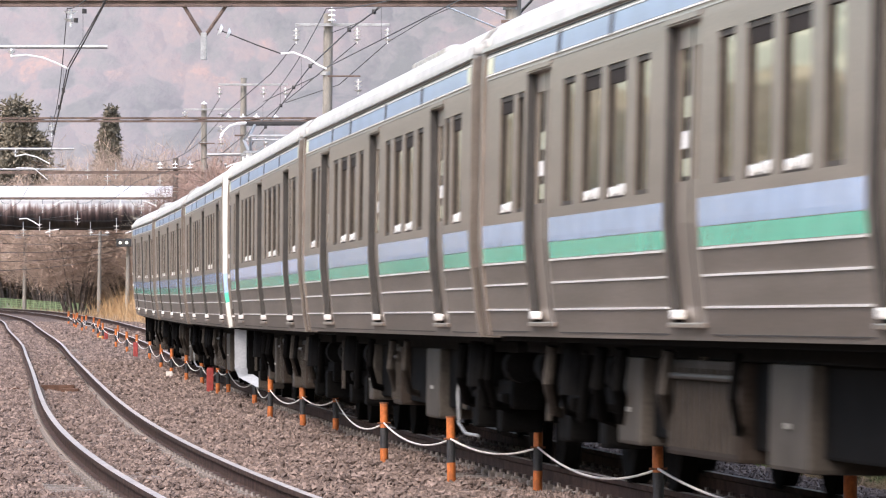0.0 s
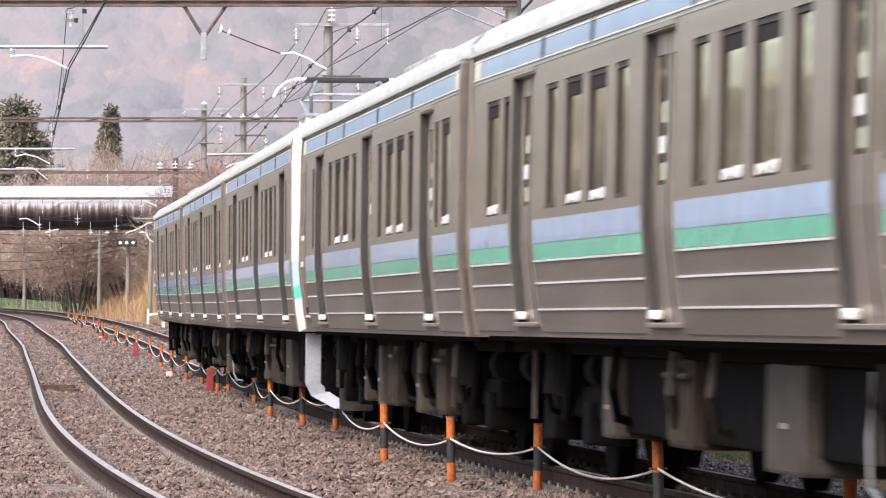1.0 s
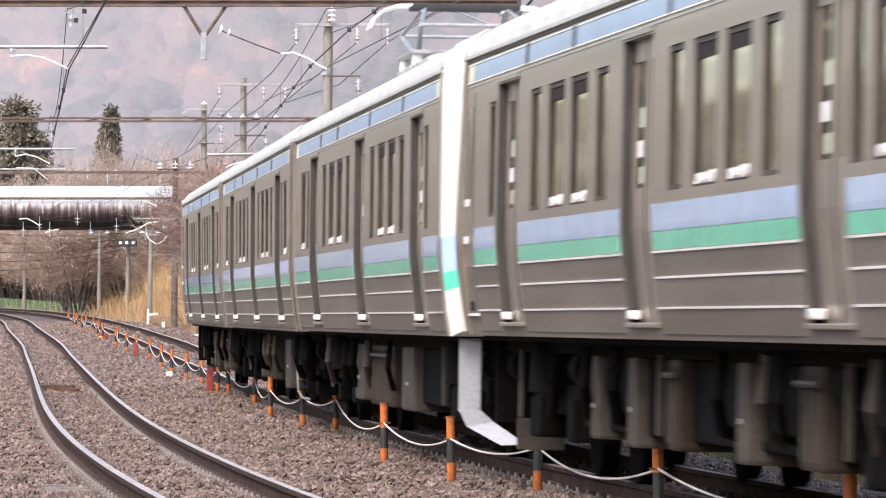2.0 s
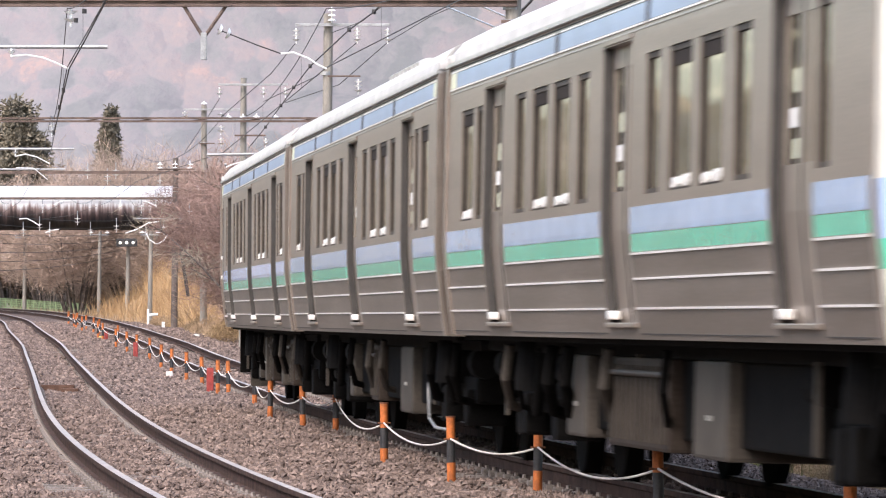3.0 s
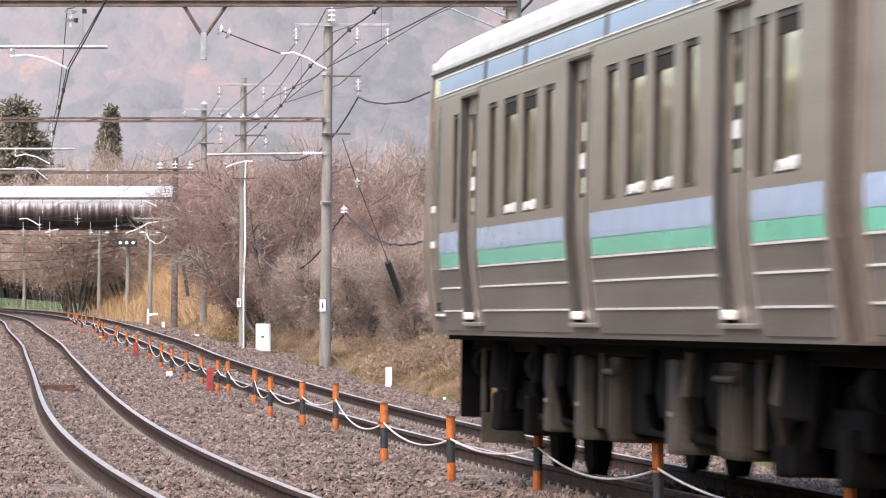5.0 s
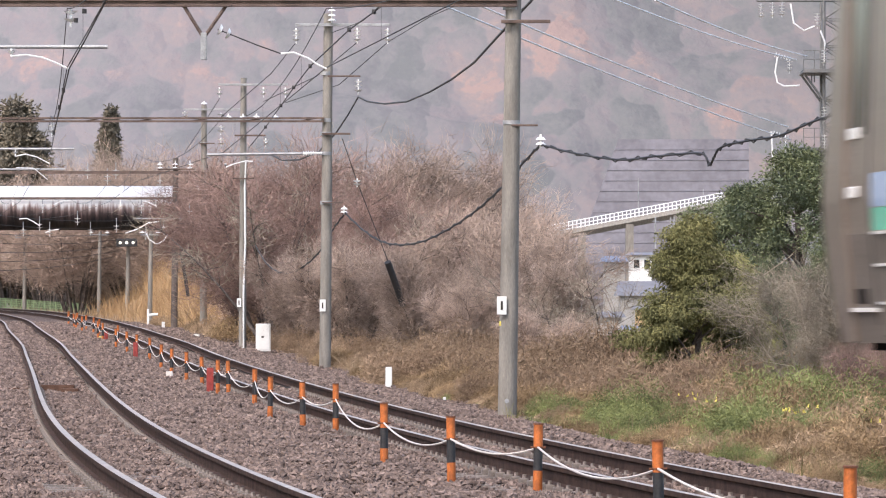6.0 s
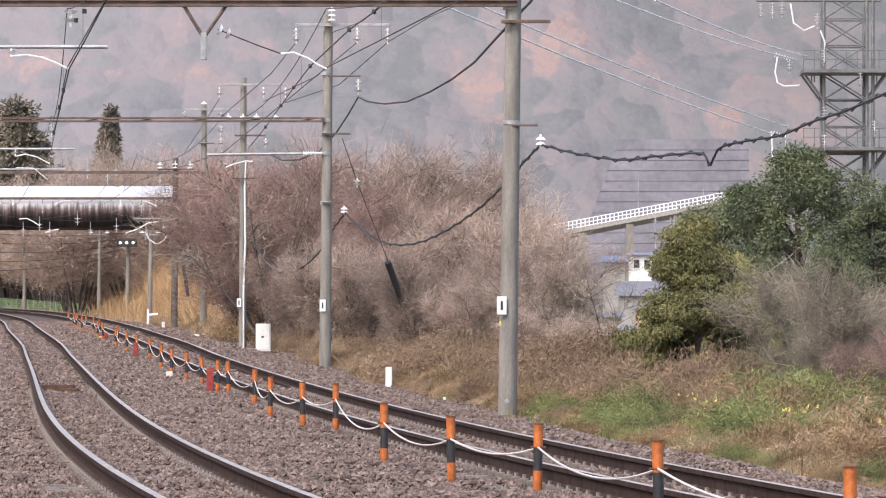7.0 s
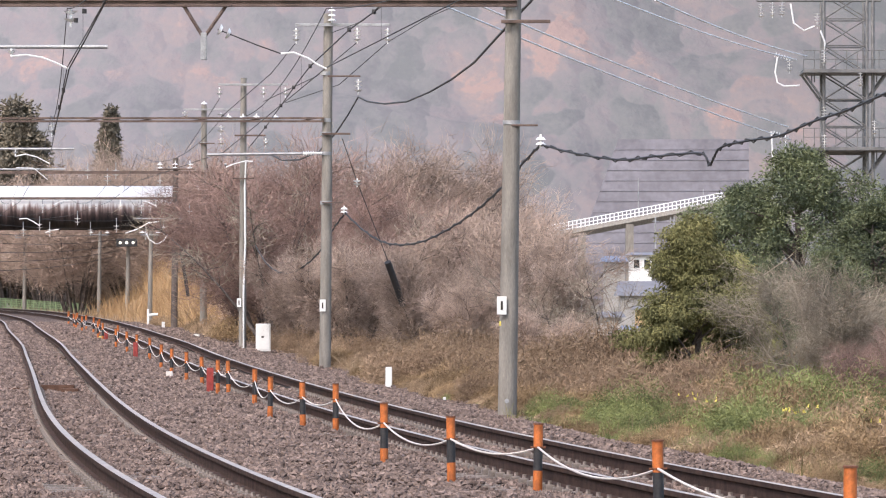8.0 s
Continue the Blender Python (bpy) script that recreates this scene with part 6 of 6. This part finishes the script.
# ---------------------------------------------------------------- steel pylon
def make_pylon(x, y, w, z0, z1):
    t = thing("steel_pylon", None, None, "grey lattice steel pylon with a railed platform", "pylon")
    n = 17
    hz = (z1 - z0) / n
    for zz in (17.790, 12.557):
        for sx in (-1, 1):
            for sy in (-1, 1):
                part("bracket", rod(bmesh.new(), (x + sx * 2.8, y + sy * w / 2, zz - 0.25), (x + sx * w / 2, y + sy * w / 2, zz - 2.1), 0.08, seg=6), M["lattice"], t)
                part("bracket", rod(bmesh.new(), (x + sx * 2.1, y + sy * w / 2, zz - 0.25), (x + sx * 2.1, y + sy * w / 2, zz - 0.85), 0.05, seg=6), M["lattice"], t)
    for run in ([(22.5, 18.6), (22.35, 17.6), (22.5, 16.9), (22.95, 16.65), (24.0, 16.7)], [(23.4, 22.2), (23.6, 20.9), (24.3, 20.4), (25.0, 20.7)], [(25.4, 20.4), (25.7, 19.6), (25.65, 18.2)], [(22.1, 13.6), (22.2, 11.6), (22.6, 9.8)]):
        part("jumper_loop", tube(bmesh.new(), [(px, y - 2.0, pz) for px, pz in run], 0.06), M["palewire"], t, "pale jumper cable loop")
    for sx in (-1, 1):
        for sy in (-1, 1):
            part("leg", rod(bmesh.new(), (x + sx * w / 2, y + sy * w / 2, z0), (x + sx * w / 2, y + sy * w / 2, z1), 0.11, seg=8), M["lattice"], t)
    for k in range(n):
        a, b = z0 + k * hz, z0 + (k + 1) * hz
        for sy in (-1, 1):
            yy = y + sy * w / 2
            part("brace", rod(bmesh.new(), (x - w / 2, yy, a), (x + w / 2, yy, b), 0.055, seg=5), M["lattice"], t)
            part("brace", rod(bmesh.new(), (x + w / 2, yy, a), (x - w / 2, yy, b), 0.055, seg=5), M["lattice"], t)
            part("strut", rod(bmesh.new(), (x - w / 2, yy, a), (x + w / 2, yy, a), 0.06, seg=5), M["lattice"], t)
        for sx in (-1, 1):
            part("brace", rod(bmesh.new(), (x + sx * w / 2, y - w / 2, a), (x + sx * w / 2, y + w / 2, b), 0.05, seg=5), M["lattice"], t)
    for zz in (17.790, 12.557):
        pf = part("platform", box(bmesh.new(), x - 2.9, x + 2.9, y - 2.6, y + 2.6, zz - 0.25, zz, 0.03), M["lattice"], t, "grey platform grating")
        for k in range(9):
            xx = x - 2.9 + k * 0.725
            part("railing_post", rod(bmesh.new(), (xx, y - 2.6, zz), (xx, y - 2.6, zz + 1.25), 0.03, seg=5), M["lattice"], pf)
        for h in (0.65, 1.25):
            part("rail_bar", rod(bmesh.new(), (x - 2.9, y - 2.6, zz + h), (x + 2.9, y - 2.6, zz + h), 0.03, seg=5), M["lattice"], pf)
    part("riser_pipe", rod(bmesh.new(), (x + w / 2 + 0.4, y - w / 2, z0), (x + w / 2 + 0.4, y - w / 2, z1), 0.12, seg=8), M["lattice"], t)
    for xx, yy in ((1345, 8), (1365, 6), (1382, 5), (1444, 25), (1456, 90), (1456, 190), (1457, 240), (1395, 104), (1388, 243), (1520, 130), (1545, 215)):
        insulator(t, ((xx - 784) * 398 / 10472, 398 - w / 2, 1.174 + (560 - yy) * 398 / 10472), 5, 0.17, step=0.2)
    part("top_arm", rod(bmesh.new(), ((1340 - 784) * 398 / 10472, y - w / 2, 22.457), ((1560 - 784) * 398 / 10472, y - w / 2, 22.457), 0.1, seg=6), M["lattice"], t)
    return t


for px, py in ((1372, 97), (1368, 236)):
    q = thing("strain_insulator", None, None, "white strain insulator string on a power line", "insulator", group="strain insulators at the pylon")
    for k in range(6):
        xx, zz = (px + k * 5 - 784) * 398.5 / 10472, 1.174 + (560 - py - k * 1.8) * 398.5 / 10472
        part("shed", rod(bmesh.new(), (xx, 398.5, zz), (xx + 0.07, 398.5, zz - 0.03), 0.22, 0.14, 10), M["porcelain"], q)
make_pylon(27.120, 400, 2.9, -6.0, 24.856)


# ---------------------------------------------------------------- pipe bridge over the line
def make_bridge():
    b = thing("pipe_bridge", None, None, "huge white water pipe bridge with rust runs and painted belly shade", "bridge")
    y, x0, x1 = 330, -75.0, -14.874
    zc = 7.224
    pp = part("pipe", rod(bmesh.new(), (x0, 0, 0), (x1, 0, 0), 1.235, seg=48), M["bigpipe"], b, "white pipe with rust runs, its lit top and dark belly painted in", smooth=True)
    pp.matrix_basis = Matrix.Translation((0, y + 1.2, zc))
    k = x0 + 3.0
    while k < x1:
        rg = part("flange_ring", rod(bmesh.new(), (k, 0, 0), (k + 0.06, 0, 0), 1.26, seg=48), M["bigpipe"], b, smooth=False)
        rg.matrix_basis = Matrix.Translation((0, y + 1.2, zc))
        k += 6.0
    part("walkway_rail", rod(bmesh.new(), (x0, y - 0.15, 7.729), (x1, y - 0.15, 7.729), 0.05, seg=8), M["galvrust"], b, "thin rusty rail along the pipe")
    part("abutment", box(bmesh.new(), x1, x1 + 2.2, y - 0.6, y + 3.0, 0.2, 6.216, 0.05), M["bark"], b, "dark concrete abutment")
    part("abutment", box(bmesh.new(), -48, -45, y - 0.6, y + 3.0, 0.2, 6.216, 0.05), M["concrete"], b, "concrete abutment")


make_bridge()


def make_fence():
    f = thing("green_fence", None, None, "light green mesh fence along the far curve", "fence")
    a, b = Vector((-27.850, 372.00, 1.707)), Vector((-22.238, 372.00, 1.316))
    h = 0.62
    for k in range(17):
        p = a.lerp(b, k / 16)
        part("post", rod(bmesh.new(), p - Vector((0, 0, 0.4)), p + Vector((0, 0, h)), 0.035, seg=6), M["fence"], f)
    for k in range(16):
        p, q = a.lerp(b, k / 16), a.lerp(b, (k + 1) / 16)
        bm = bmesh.new()
        for z in (0.05, 0.2, 0.35, 0.48, 0.6):
            rod(bm, p + Vector((0, 0, z)), q + Vector((0, 0, z)), 0.02, seg=4)
        for j in range(5):
            r = p.lerp(q, j / 5)
            rod(bm, r, r + Vector((0, 0, h)), 0.015, seg=4)
        part("mesh_panel", bm, M["fence"], f)


make_fence()


# ---------------------------------------------------------------- distant ramp, houses
def make_ramp():
    r = thing("road_ramp", None, None, "distant road ramp with white railing", "bridge")
    a, b = Vector((8.839, 520.00, 8.324)), Vector((25.623, 520.00, 11.502))
    part("deck", tube(bmesh.new(), [a - Vector((0, 0, 0.35)), b - Vector((0, 0, 0.35))], 0.4, 4), M["concrete"], r)
    for k in range(47):
        p = a.lerp(b, k / 46)
        part("railing_post", rod(bmesh.new(), p - Vector((0, 0, 0.2)), p + Vector((0, 0, 0.72)), 0.05, seg=5), M["rail_white"], r)
    for h in (0.1, 0.4, 0.72):
        part("rail_bar", rod(bmesh.new(), a + Vector((0, 0, h)), b + Vector((0, 0, h)), 0.045, seg=5), M["rail_white"], r)
    for k in range(4):
        p = a.lerp(b, 0.2 + k * 0.25)
        part("pier", box(bmesh.new(), p.x - 0.35, p.x + 0.35, 519.6, 520.4, -8, p.z - 0.5), M["concrete"], r)
    for px, top in ((1130, 315), (1245, 335)):
        t = thing("street_lamp", None, None, "thin pale lamp post on the distant ramp", "lamp post")
        x = (px - 784) * 520 / 10472
        f = (x - a.x) / (b.x - a.x)
        part("pole", rod(bmesh.new(), (x, 520.3, a.lerp(b, f).z - 0.2), (x, 520.3, 1.174 + (560 - top) * 520 / 10472), 0.05, seg=6), M["galv"], t)


make_ramp()


def make_slope():
    """Dark retaining slope with a grid of ribs below the mountain."""
    t = thing("retaining_slope", None, None, "dark grey retaining slope with a grid of ribs", "retaining wall")
    x0, x1, y0, z0, z1 = 8.617, 33.369, 640, -9.0, 20.5
    bm = bmesh.new()
    v = [bm.verts.new(p) for p in ((x0, y0, z0), (x1, y0, z0), (x1, y0 + 6, z1), (x0 + 10.5, y0 + 6, z1), (x0, y0 + 9, z0), (x1, y0 + 9, z0))]
    for f in ((0, 1, 2, 3), (0, 3, 4), (1, 5, 2), (3, 2, 5, 4), (0, 4, 5, 1)):
        bm.faces.new([v[i] for i in f])
    part("face", bm, M["slope"], t)
    for k in range(1, 26):
        f = k / 26
        part("rib", rod(bmesh.new(), (x0 + 10.5 * f, y0 + 6 * f - 0.05, z0 + (z1 - z0) * f), (x1, y0 + 6 * f - 0.05, z0 + (z1 - z0) * f), 0.03, seg=5), M["slope_rib"], t)


make_slope()


def make_house(x0, x1, y, z0, z1, wallk, roofk, label, dz=0.7):
    """A small distant house; only the white one shows its windows."""
    h = thing("house", None, None, label, "house", group="distant houses")
    d = 5.0
    part("wall", box(bmesh.new(), x0, x1, y, y + d, z0, z1), M[wallk], h)
    bm = bmesh.new()
    o = 0.35
    v = [bm.verts.new(p) for p in ((x0 - o, y - o, z1), (x1 + o, y - o, z1), (x1 + o, y + d + o, z1), (x0 - o, y + d + o, z1), (x0 - o * 0.3, y + d / 2, z1 + dz), (x1 + o * 0.3, y + d / 2, z1 + dz))]
    for f in ((0, 1, 5, 4), (2, 3, 4, 5), (3, 0, 4), (1, 2, 5), (3, 2, 1, 0)):
        bm.faces.new([v[i] for i in f])
    part("roof", bm, M[roofk], h)
    n = max(2, int((x1 - x0) / 1.0)) if wallk == "wallwhite" else 0
    for k in range(n):
        xx = x0 + (k + 0.3) * (x1 - x0) / n
        w = part("window", box(bmesh.new(), xx, xx + 0.45, y - 0.05, y + 0.02, z1 - 1.0, z1 - 0.35), M["glassdark"], h)
        part("sill", box(bmesh.new(), xx - 0.05, xx + 0.5, y - 0.1, y - 0.04, z1 - 1.06, z1 - 1.0), M["wallwhite"], w)


make_house(14.901, 16.561, 470, -3, 6.021, "wallwhite", "tilegrey", "white rendered house with grey roof", 0.25)
make_house(13.109, 14.759, 480, -3, 5.574, "wallgrey", "tileblue", "low house with blue roof", 0.5)
make_house(13.2, 17.059, 440, -4, 2.7, "wallgrey", "tilegrey", "long low grey-roofed building", 1.1)
make_house(11.648, 13.281, 380, -4, 0.267, "wallgrey", "tileblue", "low house with blue metal roof", 0.3)
make_house(13.468, 15.896, 410, -4, 1.644, "straw", "tilegrey", "tan-walled low house with grey roof", 0.3)
make_house(8.869, 11.333, 430, -4, 2.406, "wallgrey", "tilegrey", "pale house with grey roof", 0.5)
make_house(9.778, 12.070, 400, -4, 1.098, "wallgrey", "tilegrey", "pale low shed with grey roof", 0.4)
for px in (1160, 1187, 1193):
    t = thing("utility_pole", None, None, "thin pale pole among distant houses", "pole")
    part("shaft", rod(bmesh.new(), ((px - 784) * 450 / 10472, 450, -3), ((px - 784) * 450 / 10472, 450, 1.174 + (560 - 385) * 450 / 10472), 0.07, seg=6), M["galv"], t)
    part("crossarm", rod(bmesh.new(), ((px - 790) * 450 / 10472, 450, 1.174 + 168 * 450 / 10472), ((px - 778) * 450 / 10472, 450, 1.174 + 168 * 450 / 10472), 0.04, seg=5), M["galv"], t)

# ---------------------------------------------------------------- small trackside things
def marker(x, y, w, h, k, label, name="marker_post", cat="marker"):
    z = float(ground_z(np.array(x), np.array(y)))
    t = thing(name, None, None, label, cat)
    t.matrix_basis = Matrix.Translation((x, y, z - 0.03))
    part("post", box(bmesh.new(), -w / 2, w / 2, -w / 2, w / 2, 0, h, w * 0.12), M[k], t)
    part("cap", box(bmesh.new(), -w * 0.46, w * 0.46, -w * 0.46, w * 0.46, h, h + 0.015, 0.004), M[k], t)
    return t


marker(-1.109, 121, 0.135, 0.47, "wallwhite", "white concrete marker post in ballast")
mk = marker(0.025, 103, 0.055, 0.16, "wallwhite", "small white and black marker peg in ballast")
part("black_collar", box(bmesh.new(), -0.029, 0.029, -0.029, 0.029, 0.105, 0.125), M["black"], mk)
marker(-11.250, 238, 0.12, 0.34, "wallwhite", "small white marker post near the track")
marker(-4.111, 104.5, 0.125, 0.44, "red", "red painted short post in ballast")
marker(-7.896, 152, 0.12, 0.42, "red", "red painted short post in ballast")
marker(-10.586, 186, 0.11, 0.33, "red", "red painted short post in ballast")
marker(-5.639, 122, 0.14, 0.15, "rope", "small cream box in ballast", "junction_box", "box")
marker(-10.977, 190, 0.16, 0.12, "yellow", "small yellow box in ballast", "junction_box", "box")
lp = marker(-12.711, 255, 0.09, 0.78, "wallwhite", "white bent pipe post beside the track", "pipe_post", "post")
part("side_pipe", rod(bmesh.new(), (0, 0, 0.52), (0.42, 0, 0.56), 0.06), M["wallwhite"], lp)
marker(-8.244, 198, 0.20, 0.16, "wallwhite", "white stone beside the track", "white_stone", "stone")
# cabinet on a stand
cab_x, cab_y = -5.223, 172
cbx = thing("signal_cabinet", None, None, "white signal cabinet on a dark stand", "cabinet")
cbx.matrix_basis = Matrix.Translation((cab_x, cab_y, 0))
part("body", box(bmesh.new(), -0.215, 0.215, -0.14, 0.14, 0.156, 0.960, 0.012), M["wallwhite"], cbx, "white painted cabinet body")
part("door", box(bmesh.new(), -0.185, 0.185, -0.156, -0.142, 0.205, 0.911, 0.006), M["wallwhite"], cbx)
part("latch", box(bmesh.new(), -0.05, 0.02, -0.168, -0.157, 0.550, 0.599), M["undergrey"], cbx, "grey latch")
part("plinth", box(bmesh.new(), -0.07, 0.07, -0.1, 0.1, float(ground_z(np.array(cab_x), np.array(cab_y))) - 0.1, 0.156), M["bark"], cbx, "dark stand")
# planks in the far track
for x0, x1, yy, zz in ((-7.129, -6.537, 105, 0.03), (-6.552, -6.242, 101.5, 0.02), (-8.092, -7.549, 105.4, -0.03)):
    z = float(ground_z(np.array((x0 + x1) / 2), np.array(yy)))
    thing("plank", box(bmesh.new(), x0, x1, yy - 0.11, yy + 0.11, z + zz - 0.02, z + zz + 0.085, 0.01), M["plankwood"], "dark brown wooden plank lying across the track", "plank", group="planks in the track")


motions()
